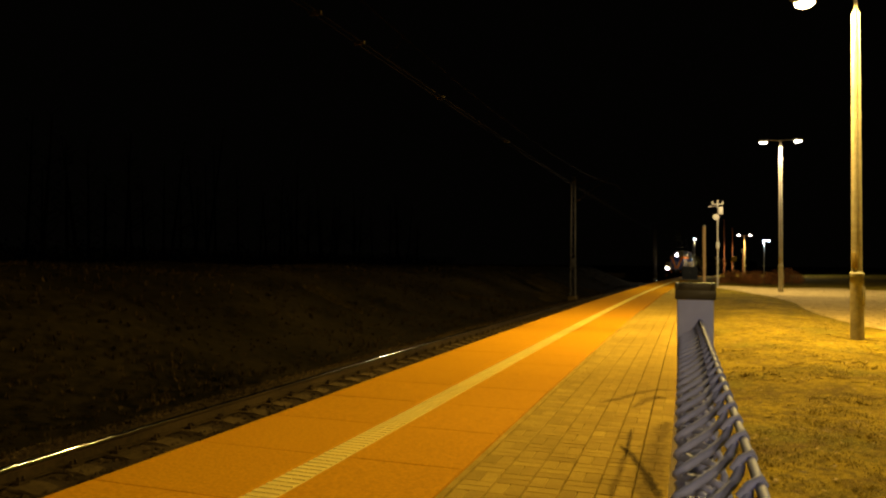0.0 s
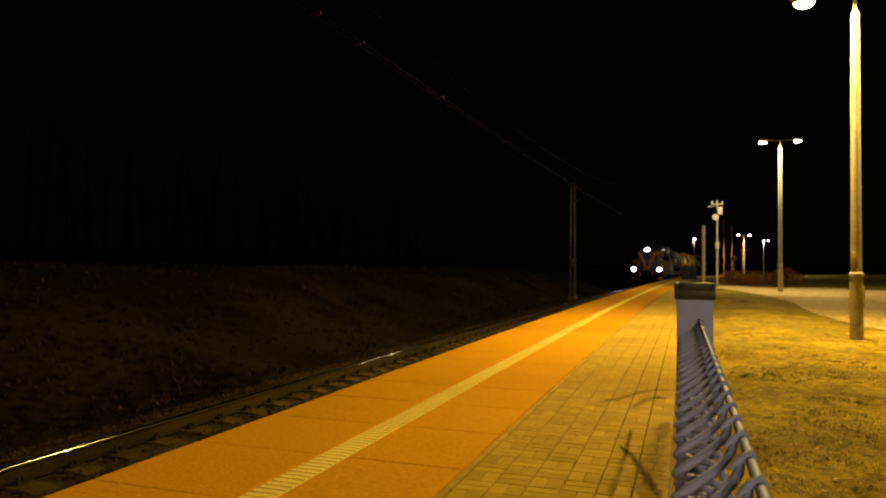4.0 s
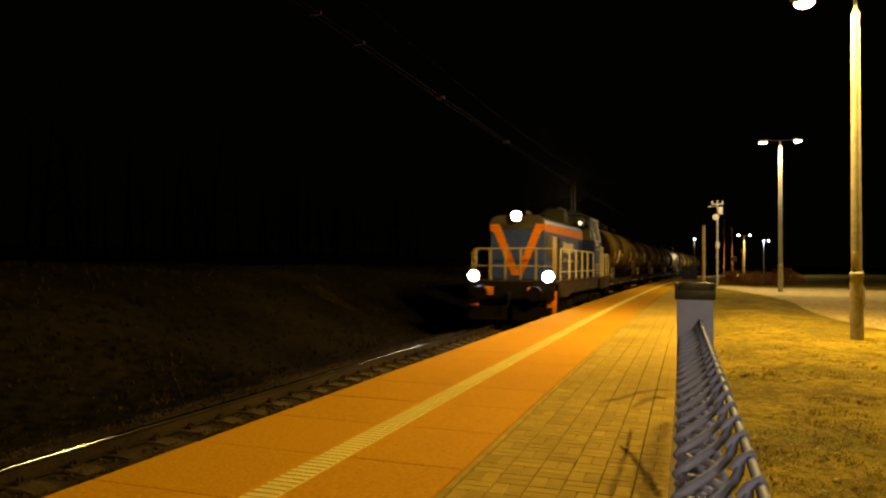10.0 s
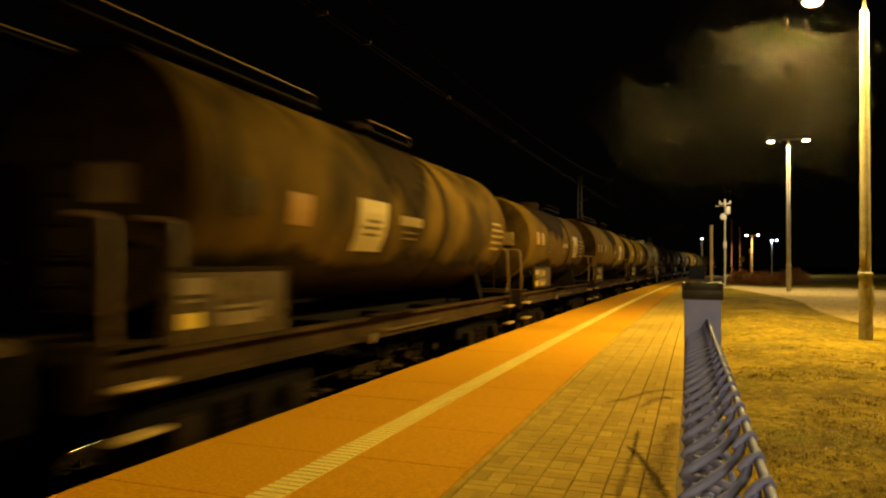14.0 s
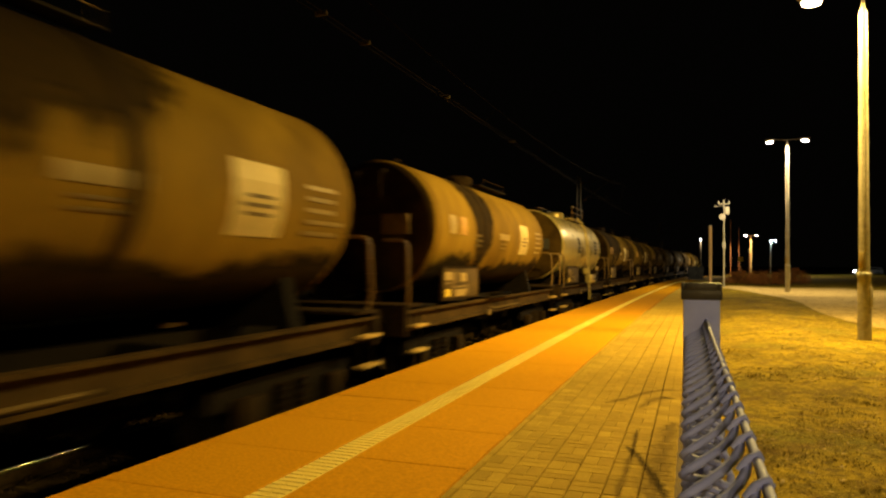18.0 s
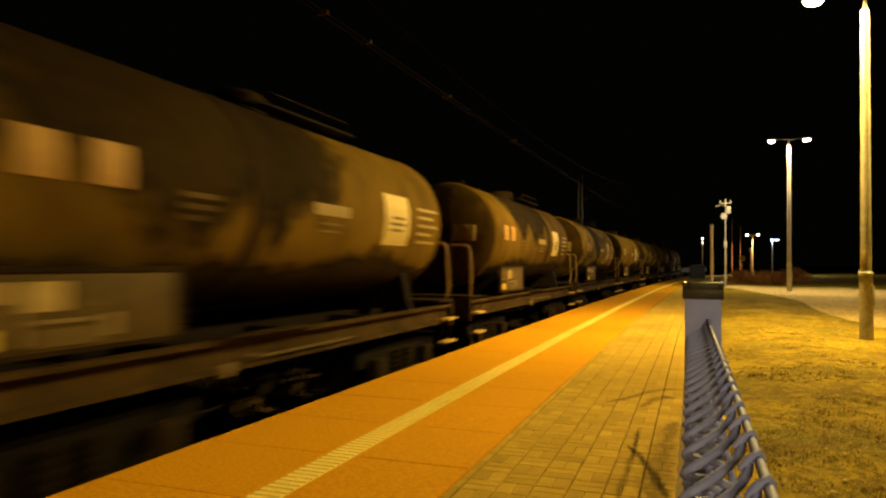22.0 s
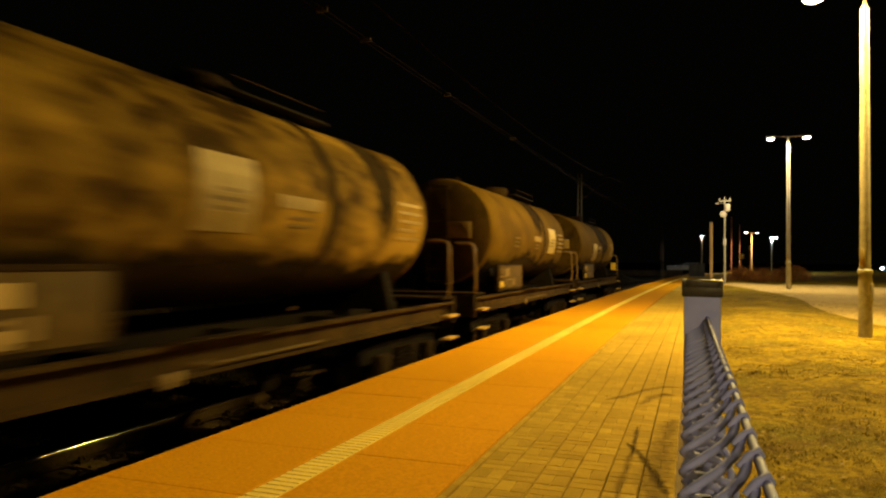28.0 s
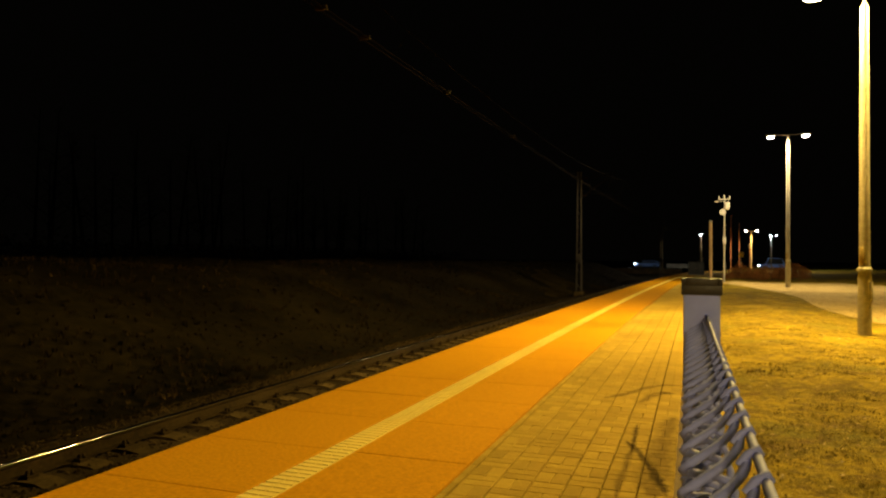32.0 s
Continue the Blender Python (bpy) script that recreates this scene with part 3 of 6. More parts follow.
def wires():
    ys = [-20 + 2.5 * i for i in range(70)]
    for name, dx, label in (("contact_wire", -0.10, "thin copper contact wire"), ("contact_wire", 0.02, "thin copper contact wire")):
        pts = [(bend(TRACK + dx, y), y, 5.15) for y in ys]
        solid(name, pipe(bm_new(), pts, 0.007, 5), "wire", label + " over the track", "wire", group="overhead wires")
    def sag(y):
        u = ((y + 10.0) % 58.3) / 58.3
        return 6.75 - 1.25 * 4 * u * (1 - u)
    pts = [(bend(TRACK + 0.3, y), y, sag(y)) for y in ys]
    solid("messenger_wire", pipe(bm_new(), pts, 0.007, 5), "wire", "sagging carrier wire over the track", "wire", group="overhead wires")
    for y in range(-12, 90, 6):
        a, b = (bend(TRACK - 0.04, y), y, 5.15), (bend(TRACK + 0.3, y), y, sag(y))
        solid("dropper", tube(bm_new(), a, b, 0.005, None, 4), "wire", "thin dropper between contact and carrier wire", "wire", group="droppers")
    for y in (9.35, 10.85, 15.0, 21.0):
        solid("wire_clamp", box(bm_new(), bend(TRACK - 0.14, y), bend(TRACK + 0.06, y), y - 0.03, y + 0.03, 5.12, 5.19, 0.01), "mast_steel", "small metal clamp on the contact wires", "clamp", group="wire clamps")


wires()


# ---- fence beside the camera ----
def fence():
    f = thing("fence", "blue coated metal fence with thick woven diagonal mesh", "fence", pose(0, 0, 0))
    for py in (-0.45, 2.16):
        p = part("fence_post", box(bm_new(), -0.013, 0.088, py, py + 0.1, -0.3, 1.25, 0.006), "blue_coat", f)
        cap = bm_new()
        x0, x1, y0, y1 = -0.019, 0.094, py - 0.006, py + 0.106
        box(cap, x0, x1, y0, y1, 1.243, 1.272, 0.004)
        for bx in ((x0, x0 + 0.012, y0, y1), (x1 - 0.012, x1, y0, y1), (x0 + 0.012, x1 - 0.012, y0, y0 + 0.012), (x0 + 0.012, x1 - 0.012, y1 - 0.012, y1)):
            box(cap, *bx, 1.27, 1.292, 0.003)
        part("post_cap", cap, "black_cap", p, "black plastic post cap with a hollow top")
    part("top_rail", pipe(bm_new(), [(0.055, -0.35, 1.18), (0.055, 0.9, 1.178), (0.05, 2.16, 1.184)], 0.0042, 10), "blue_coat", f)
    for z in (0.62, 0.10):
        part("lower_rail", pipe(bm_new(), [(0.05, -0.35, z), (0.05, 2.16, z)], 0.007, 10), "blue_coat", f)
    pts = []
    for k in range(14 * 16 + 1):
        a = 2 * math.pi * k / 16
        pts.append((0.021 + 0.026 * math.cos(a), 0.034 * math.cos(a) - 0.024 * math.sin(a), 1.174 - 0.075 * k / 16))
    coil = finish(pipe(bm_new(), pts, 0.0043, 8), "mesh_wire", "blue_coat", 80)
    hook = finish(pipe(bm_new(), [(0.04, 0.027, 1.17), (0.047, 0.03, 1.179), (0.056, 0.034, 1.184), (0.058, 0.037, 1.178)], 0.0036, 8), "wire_hook", "blue_coat", 80)
    for i in range(33):
        part("mesh_wire", coil, None, f, at=pose(0, -0.29 + i * 0.075, 0))
        part("wire_hook", hook, None, f, at=pose(0, -0.29 + i * 0.075, 0))


fence()


# ---- locomotive ----
WHEELS = []


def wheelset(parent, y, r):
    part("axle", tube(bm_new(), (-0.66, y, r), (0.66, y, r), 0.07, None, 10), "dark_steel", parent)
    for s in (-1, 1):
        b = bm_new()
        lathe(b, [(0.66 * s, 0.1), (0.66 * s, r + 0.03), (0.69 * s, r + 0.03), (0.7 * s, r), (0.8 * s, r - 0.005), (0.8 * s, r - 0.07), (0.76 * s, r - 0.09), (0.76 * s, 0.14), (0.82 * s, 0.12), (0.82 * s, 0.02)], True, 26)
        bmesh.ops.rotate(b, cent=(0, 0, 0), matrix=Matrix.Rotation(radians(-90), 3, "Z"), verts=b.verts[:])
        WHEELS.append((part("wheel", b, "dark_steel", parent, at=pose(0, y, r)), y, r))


def bogie(parent, yc, half, r):
    b = bm_new()
    for s in (-1, 1):
        prism_pts = [(-half - 0.5, r + 0.05), (-half - 0.5, r + 0.25), (-0.5, r + 0.3), (0.5, r + 0.3), (half + 0.5, r + 0.25), (half + 0.5, r + 0.05), (half - 0.3, r - 0.05), (0.4, r - 0.22), (-0.4, r - 0.22), (-half + 0.3, r - 0.05)]
        side = bm_new()
        prism(side, prism_pts, -0.05, 0.05)
        bmesh.ops.rotate(side, cent=(0, 0, 0), matrix=Matrix.Rotation(radians(90), 3, "Z"), verts=side.verts[:])
        bmesh.ops.translate(side, vec=(1.0 * s, yc, 0), verts=side.verts[:])
        me = bpy.data.meshes.new("side")
        side.to_mesh(me)
        side.free()
        b.from_mesh(me)
        bpy.data.meshes.remove(me)
    box(b, -1.0, 1.0, yc - 0.25, yc + 0.25, r - 0.05, r + 0.3)
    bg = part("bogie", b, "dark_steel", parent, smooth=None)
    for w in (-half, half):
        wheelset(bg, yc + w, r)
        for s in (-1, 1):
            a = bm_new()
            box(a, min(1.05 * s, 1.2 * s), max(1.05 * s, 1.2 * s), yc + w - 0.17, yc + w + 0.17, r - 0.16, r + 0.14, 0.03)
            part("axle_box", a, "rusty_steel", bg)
    for s in (-1, 1):
        for q in (-0.2, 0.2):
            sp = bm_new()
            for k in range(5):
                tube(sp, (1.08 * s, yc + q, r - 0.18 + 0.08 * k), (1.08 * s, yc + q, r - 0.14 + 0.08 * k), 0.085, None, 10)
            part("spring", sp, "rusty_steel", bg)


def buffer(parent, x, y, d):
    b = part("buffer", tube(bm_new(), (x, y, 1.05), (x, y + 0.4 * d, 1.05), 0.11, 0.09, 14), "dark_steel", parent)
    plate = bm_new()
    lathe(plate, [(0.0, 0.23), (0.03, 0.24), (0.05, 0.2), (0.06, 0.02)], True, 22)
    if d < 0:
        bmesh.ops.rotate(plate, cent=(0, 0, 0), matrix=Matrix.Rotation(radians(180), 3, "Z"), verts=plate.verts[:])
    bmesh.ops.translate(plate, vec=(x, y + 0.4 * d, 1.05), verts=plate.verts[:])
    part("buffer_head", plate, "dark_steel", b)


LOCO_MID = 6.93


def locomotive():
    """Front at y 0, its length backwards along y; moved so that its middle is the origin."""
    root = thing("locomotive", "blue diesel shunting locomotive with orange band, chevron and lit headlamps", "locomotive")
    obs = []

    def add(name, bm, material, label="", parent=None, smooth=40):
        bmesh.ops.translate(bm, vec=(0, -LOCO_MID, 0), verts=bm.verts[:])
        ob = part(name, bm, material, parent or root, label, smooth)
        obs.append(ob)
        return ob

    # frame
    add("footplate", box(bm_new(), -1.45, 1.45, 0.12, 13.75, 1.36, 1.45, 0.01), "loco_sill")
    for s in (-1, 1):
        b = bm_new()
        prism(b, [(0.7, 1.36), (0.7, 0.92), (2.2, 0.88), (2.8, 0.98), (9.2, 0.98), (9.6, 1.36)], -0.03, 0.03)
        bmesh.ops.rotate(b, cent=(0, 0, 0), matrix=Matrix.Rotation(radians(90), 3, "Z"), verts=b.verts[:])
        bmesh.ops.translate(b, vec=(1.42 * s, 0, 0), verts=b.verts[:])
        add("side_sill", b, "loco_sill", "long brown side sill", smooth=None)
        add("side_sill", box(bm_new(), 1.42 * s - 0.03, 1.42 * s + 0.03, 10.25, 13.5, 0.9, 1.36, 0.01), "loco_sill")
        for k in range(3):
            add("step", box(bm_new(), min(1.15 * s, 1.42 * s), max(1.15 * s, 1.42 * s), 9.72, 10.15, 0.35 + 0.33 * k, 0.38 + 0.33 * k, 0.005), "loco_sill")
            add("step", box(bm_new(), min(1.15 * s, 1.42 * s), max(1.15 * s, 1.42 * s), 0.2, 0.6, 0.35 + 0.33 * k, 0.38 + 0.33 * k, 0.005), "dark_steel")
        for yy, w, z in ((3.6, 0.5, 1.2), (5.6, 0.9, 1.22), (6.6, 0.35, 1.2), (5.95, 0.5, 1.1), (11.5, 0.35, 1.15), (2.2, 0.4, 1.05)):
            add("lettering_bar", box(bm_new(), min(1.45 * s, 1.456 * s), max(1.45 * s, 1.456 * s), yy, yy + w, z, z + 0.06), "board_tan", smooth=None)
    add("headstock", box(bm_new(), -1.4, 1.4, 0.0, 0.14, 0.85, 1.42, 0.02), "dark_steel")
    add("headstock", box(bm_new(), -1.4, 1.4, 13.72, 13.86, 0.85, 1.42, 0.02), "dark_steel")
    for s in (-1, 1):
        add("step_panel", box(bm_new(), 1.41 * s - 0.015, 1.41 * s + 0.015, 0.45, 0.7, 0.3, 1.36, 0.005), "dark_steel")
        add("corner_guard", box(bm_new(), 1.27 * s - 0.15, 1.27 * s + 0.15, 0.19, 0.24, 0.35, 1.12, 0.01), "loco_orange", "orange front corner plate")
        add("snow_plough", prism(bm_new(), [(0.1 * s, 0.2), (1.35 * s, 0.18), (1.35 * s, 0.62), (0.1 * s, 0.66)], -0.08, -0.03), "dark_steel", smooth=None)
        add("lower_panel", box(bm_new(), 0.72 * s - 0.16, 0.72 * s + 0.16, -0.04, 0.01, 0.98, 1.24, 0.01), "loco_orange")
    for s in (-0.875, 0.875):
        for y, d in ((0.0, -1), (13.86, 1)):
            b = bm_new()
            tube(b, (s, y, 1.05), (s, y + 0.4 * d, 1.05), 0.11, 0.09, 14)
            tube(b, (s, y + 0.4 * d, 1.05), (s, y + 0.46 * d, 1.05), 0.24, 0.22, 22)
            add("buffer", b, "dark_steel")
    for y, d in ((0.0, -1), (13.86, 1)):
        b = bm_new()
        box(b, -0.06, 0.06, min(y, y + 0.35 * d), max(y, y + 0.35 * d), 0.95, 1.1, 0.02)
        pipe(b, [(0, y + 0.3 * d, 1.0), (0.05, y + 0.36 * d, 0.8), (0, y + 0.38 * d, 0.62)], 0.03, 6)
        add("coupling", b, "dark_steel")
    # long hood with rounded roof
    def hood(y0, y1, w, top, rad):
        out = [(-w, 1.45), (w, 1.45), (w, top - rad)]
        for k in range(1, 9):
            a = math.pi / 2 * k / 8
            out.append((w - rad + rad * math.cos(a), top - rad + rad * math.sin(a) * 0.8))
        for k in range(0, 9):
            a = math.pi / 2 * (1 - k / 8)
            out.append((-w + rad - rad * math.cos(a), top - rad + rad * math.sin(a) * 0.8))
        return prism(bm_new(), out, y0, y1)
    add("long_hood", hood(0.88, 8.55, 0.9, 3.62, 0.36), "loco_blue", smooth=35)
    add("short_hood", hood(10.72, 12.86, 0.98, 3.5, 0.3), "loco_blue", smooth=35)
    roof = bm_new()
    for ya, yb, w, top, rad in ((0.84, 8.58, 0.915, 3.64, 0.36), (10.72, 12.9, 0.995, 3.52, 0.3)):
        out = [(w, top - rad)]
        for k in range(1, 9):
            a = math.pi / 2 * k / 8
            out.append((w - rad + rad * math.cos(a), top - rad + rad * math.sin(a) * 0.8))
        for k in range(0, 9):
            a = math.pi / 2 * (1 - k / 8)
            out.append((-w + rad - rad * math.cos(a), top - rad + rad * math.sin(a) * 0.8))
        out.append((-w, top - rad))
        prism(roof, out, ya, yb)
    add("hood_roof", roof, "loco_grey", "grey rounded hood roof", smooth=35)
    for s in (-1, 1):
        x0, x1 = min(0.9 * s, 0.918 * s), max(0.9 * s, 0.918 * s)
        add("orange_band", box(bm_new(), x0, x1, 0.86, 8.55, 3.03, 3.29), "loco_orange", "orange band along the hood", smooth=None)
        add("orange_band", box(bm_new(), min(0.98 * s, 0.998 * s), max(0.98 * s, 0.998 * s), 10.74, 12.88, 2.98, 3.24), "loco_orange", smooth=None)
        # doors, louvres and badge on the hood side
        add("side_panel", box(bm_new(), x0, x1, 2.2, 2.85, 1.55, 2.92, 0.005), "cream", "cream hood door")
        grille = add("grille", box(bm_new(), x0, x1, 2.95, 3.5, 1.55, 2.92, 0.005), "ink", "black radiator grille")
        for k in range(14):
            add("slat", box(bm_new(), min(0.918 * s, 0.93 * s), max(0.918 * s, 0.93 * s), 2.98, 3.47, 1.6 + 0.095 * k, 1.64 + 0.095 * k), "dark_steel", "", grille, None)
        louvre = add("louvre", box(bm_new(), x0, x1, 1.08, 1.92, 2.15, 2.95, 0.005), "ink", "louvred air intake")
        for k in range(10):
            b = bm_new()
            box(b, min(0.915 * s, 0.945 * s), max(0.915 * s, 0.945 * s), 1.1, 1.9, 2.19 + 0.077 * k, 2.215 + 0.077 * k)
            add("slat", b, "plate_dull", "", louvre, None)
        lv = add("louvre", box(bm_new(), x0, x1, 7.55, 8.3, 2.2, 2.98, 0.005), "ink")
        for k in range(10):
            add("slat", box(bm_new(), min(0.915 * s, 0.94 * s), max(0.915 * s, 0.94 * s), 7.57, 8.28, 2.23 + 0.075 * k, 2.26 + 0.075 * k), "loco_blue", "", lv, None)
        for ya, yb in ((6.4, 6.78), (6.95, 7.35)):
            add("door_panel", box(bm_new(), x0, x1, ya, yb, 1.55, 2.4, 0.005), "ink", "dark hood door")
        for k, (ya, yb, za, zb) in enumerate(((4.1, 4.55, 2.4, 2.8), (4.65, 5.05, 2.38, 2.76), (5.12, 5.55, 2.38, 2.76), (5.65, 6.15, 2.4, 2.78), (4.1, 5.3, 2.06, 2.12), (5.45, 6.2, 2.04, 2.14), (4.3, 4.9, 2.14, 2.18))):
            add("badge", box(bm_new(), x0, x1 + (0.004 if s > 0 else 0), ya, yb, za, zb), "badge_paint", "", None, None)
        for k in range(7):
            yy = 2.05 + 0.98 * k
            add("door_seam", box(bm_new(), min(0.9 * s, 0.908 * s), max(0.9 * s, 0.908 * s), yy, yy + 0.02, 1.5, 2.95), "ink", "", None, None)
        add("grab_handle", box(bm_new(), min(0.91 * s, 0.94 * s), max(0.91 * s, 0.94 * s), 7.4, 7.5, 2.05, 2.08), "hand_rail")
        lv2 = add("louvre", box(bm_new(), min(0.98 * s, 1.0 * s), max(0.98 * s, 1.0 * s), 11.85, 12.6, 2.3, 2.85, 0.004), "ink")
        for k in range(8):
            add("slat", box(bm_new(), min(0.995 * s, 1.02 * s), max(0.995 * s, 1.02 * s), 11.87, 12.58, 2.33 + 0.065 * k, 2.36 + 0.065 * k), "plate_dull", "", lv2, None)
    # front face: chevron and recess
    for s in (-1, 1):
        ch = bm_new()
        f = [(0.62 * s, 3.29), (0.9 * s, 3.29), (0.9 * s, 3.1), (0.78 * s, 2.98), (0.18 * s, 1.6), (0.0, 1.6), (0.0, 1.78)]
        prism(ch, f, 0.862, 0.884)
        add("chevron", ch, "loco_orange", "orange chevron on the hood front", smooth=None)
    add("front_panel", box(bm_new(), -0.5, 0.5, 0.852, 0.866, 3.1, 3.27, 0.004), "loco_grey")
    # cab
    cab = [(-1.42, 1.45), (1.42, 1.45), (1.42, 3.0), (1.22, 3.92), (0.7, 4.14), (-0.7, 4.14), (-1.22, 3.92), (-1.42, 3.0)]
    shell = bm_new()
    f = [shell.verts.new((x, 8.5, z)) for x, z in cab]
    g = [shell.verts.new((x, 10.72, z)) for x, z in cab]
    n = len(cab)
    for i in range(n):
        if i in (2, 6):
            continue                              # the side window openings
        shell.faces.new((f[i], f[(i + 1) % n], g[(i + 1) % n], g[i]))
    lowf = shell.faces.new((f[0], f[1], f[2], f[7])[::-1])
    lowg = shell.faces.new((g[0], g[1], g[2], g[7]))
    shell.faces.new((f[3], f[4], f[5], f[6])[::-1])
    shell.faces.new((g[3], g[4], g[5], g[6]))
    sol = bmesh.ops.solidify(shell, geom=shell.faces[:], thickness=0.04)
    add("cab", shell, "loco_blue", "blue driver's cab with large windows", smooth=None)
    add("cab_roof", prism(bm_new(), [(1.3, 3.9), (1.27, 3.97), (0.72, 4.2), (-0.72, 4.2), (-1.27, 3.97), (-1.3, 3.9), (-0.7, 4.145), (0.7, 4.145)], 8.35, 10.88), "loco_grey", "dark grey cab roof", smooth=None)
    for s in (-1, 1):
        for yp, wide, coat in ((8.5, 0.13, "loco_blue"), (10.12, 0.3, "loco_blue"), (10.44, 0.2, "hand_rail"), (10.66, 0.06, "loco_blue")):
            b = bm_new()
            prism(b, [(1.42 * s, 2.98), (1.22 * s, 3.93), (1.15 * s, 3.93), (1.35 * s, 2.98)], yp, yp + wide)
            add("window_pillar", b, coat, smooth=None)
        add("window_sill", box(bm_new(), min(1.42 * s, 1.47 * s), max(1.42 * s, 1.47 * s), 8.6, 10.2, 2.965, 3.0, 0.006), "hand_rail", "cream strip under the cab window")
        add("window_frame", prism(bm_new(), [(1.245 * s, 3.84), (1.23 * s, 3.9), (1.2 * s, 3.9), (1.2 * s, 3.84)], 8.62, 10.14), "ink", smooth=None)
        add("window_frame", prism(bm_new(), [(1.415 * s, 3.0), (1.24 * s, 3.86), (1.21 * s, 3.86), (1.385 * s, 3.0)], 9.86, 9.9), "ink", smooth=None)
        b = bm_new()
        prism(b, [(1.405 * s, 3.0), (1.28 * s, 3.9), (1.268 * s, 3.9), (1.393 * s, 3.0)], 8.62, 10.14)
        for v in b.verts:
            v.co.x -= 0.09 * s * (10.14 - v.co.y)
        pane = add("side_window", b, "glass", "cab side window glass", smooth=None)
        pane.visible_shadow = False
        door = add("cab_door", box(bm_new(), min(1.42 * s, 1.445 * s), max(1.42 * s, 1.445 * s), 8.66, 9.88, 1.5, 2.95, 0.008), "loco_blue", "blue cab door")
        for z in (1.6, 1.74, 1.86, 1.97):
            add("rib", box(bm_new(), min(1.445 * s, 1.46 * s), max(1.445 * s, 1.46 * s), 8.55, 10.65, z, z + 0.028), "hand_rail", "", door, None)
        add("grab_rail", pipe(bm_new(), [(1.45 * s, 8.75, 2.62), (1.5 * s, 8.78, 2.62), (1.5 * s, 9.75, 2.62), (1.45 * s, 9.78, 2.62)], 0.014, 6), "hand_rail", "", door)
        add("name_plate", box(bm_new(), min(1.443 * s, 1.455 * s), max(1.443 * s, 1.455 * s), 8.9, 9.5, 2.78, 2.9), "placard", "", door, None)
        add("door_rail", tube(bm_new(), (1.5 * s, 9.93, 1.45), (1.5 * s, 9.93, 2.78), 0.03, None, 8), "hand_rail")
        add("door_rail", tube(bm_new(), (1.5 * s, 10.52, 1.45), (1.5 * s, 10.52, 2.78), 0.03, None, 8), "hand_rail")
    for yy, lab in ((8.49, "front"), (10.73, "rear")):
        for s in (-1, 1):
            b = bm_new()
            prism(b, [(0.35 * s, 3.66), (1.2 * s, 3.66), (1.16 * s, 3.88), (0.35 * s, 4.0)], yy - 0.01, yy + 0.01)
            add("end_window", b, "ink", "dark cab end window", smooth=None)
    add("control_desk", box(bm_new(), -0.8, 0.8, 9.3, 9.9, 1.5, 2.5, 0.04), "loco_grey")
    add("back_wall", box(bm_new(), -1.1, 1.1, 10.5, 10.55, 1.5, 3.6), "cab_lining", smooth=None)
    # roof details
    ex = bm_new()
    prism(ex, [(7.15, 3.5), (7.1, 4.22), (7.3, 4.26), (7.75, 4.06), (8.2, 3.95), (8.25, 3.5)], -0.4, 0.4)
    bmesh.ops.rotate(ex, cent=(0, 0, 0), matrix=Matrix.Rotation(radians(90), 3, "Z"), verts=ex.verts[:])
    add("exhaust_housing", ex, "mast_steel", "boxy grey exhaust housing on the roof")
    add("exhaust_pipe", tube(bm_new(), (0.1, 7.6, 3.6), (0.1, 7.6, 4.36), 0.11, 0.1, 14), "loco_grey")
    for yy in (1.8, 3.4, 4.8):
        add("roof_hatch", box(bm_new(), -0.4, 0.4, yy, yy + 0.7, 3.53, 3.62, 0.02), "loco_grey")
    add("horn", tube(bm_new(), (0.3, 1.0, 3.66), (0.3, 1.5, 3.66), 0.06, 0.03, 10), "galvanised")
    # headlamps
    def headlamp(x, y, z, r):
        h = add("headlamp", tube(bm_new(), (x, y, z), (x, y + 0.2, z), r + 0.03, r, 18), "dark_steel")
        b = bm_new()
        lathe(b, [(-0.05, 0.02), (-0.035, r * 0.6), (0.0, r)], True, 20)
        bmesh.ops.translate(b, vec=(x, y, z), verts=b.verts[:])
        add("lens", b, "head_glow", "bright glowing headlamp lens", h, 60)
    headlamp(-1.21, -0.02, 1.58, 0.165)
    headlamp(1.21, -0.02, 1.58, 0.165)
    headlamp(0.0, 0.66, 3.53, 0.155)
    # lamp box on the cab front, over the hood; glowing disc drawn for a reflection
    add("lamp_box", box(bm_new(), 0.72, 1.0, 8.28, 8.5, 3.6, 3.98, 0.02), "loco_grey", "small lamp box on the cab front")
    add("marker_lamp", tube(bm_new(), (0.86, 8.24, 3.72), (0.86, 8.28, 3.72), 0.07, 0.07, 14), "marker_glow", "small glowing disc drawn for a reflection")
    # hand rails
    def rails(pts, posts, low=None, coat="hand_rail"):
        add("hand_rail", pipe(bm_new(), pts, 0.024, 8), coat)
        if low:
            add("hand_rail", pipe(bm_new(), low, 0.02, 8), coat)
        for x, y, z in posts:
            add("rail_post", tube(bm_new(), (x, y, 1.42), (x, y, z), 0.032, None, 8), coat)
    # front rail gets a duller coat, standing for the shade on that face
    rails([(-1.36, 0.3, 1.5), (-1.34, 0.3, 2.35), (-1.24, 0.3, 2.46), (1.24, 0.3, 2.46), (1.34, 0.3, 2.35), (1.36, 0.3, 1.5)],
          [(-0.75, 0.3, 2.46), (-0.25, 0.3, 2.46), (0.25, 0.3, 2.46), (0.75, 0.3, 2.46)], [(-1.33, 0.3, 1.9), (1.33, 0.3, 1.9)], "plate_mid")
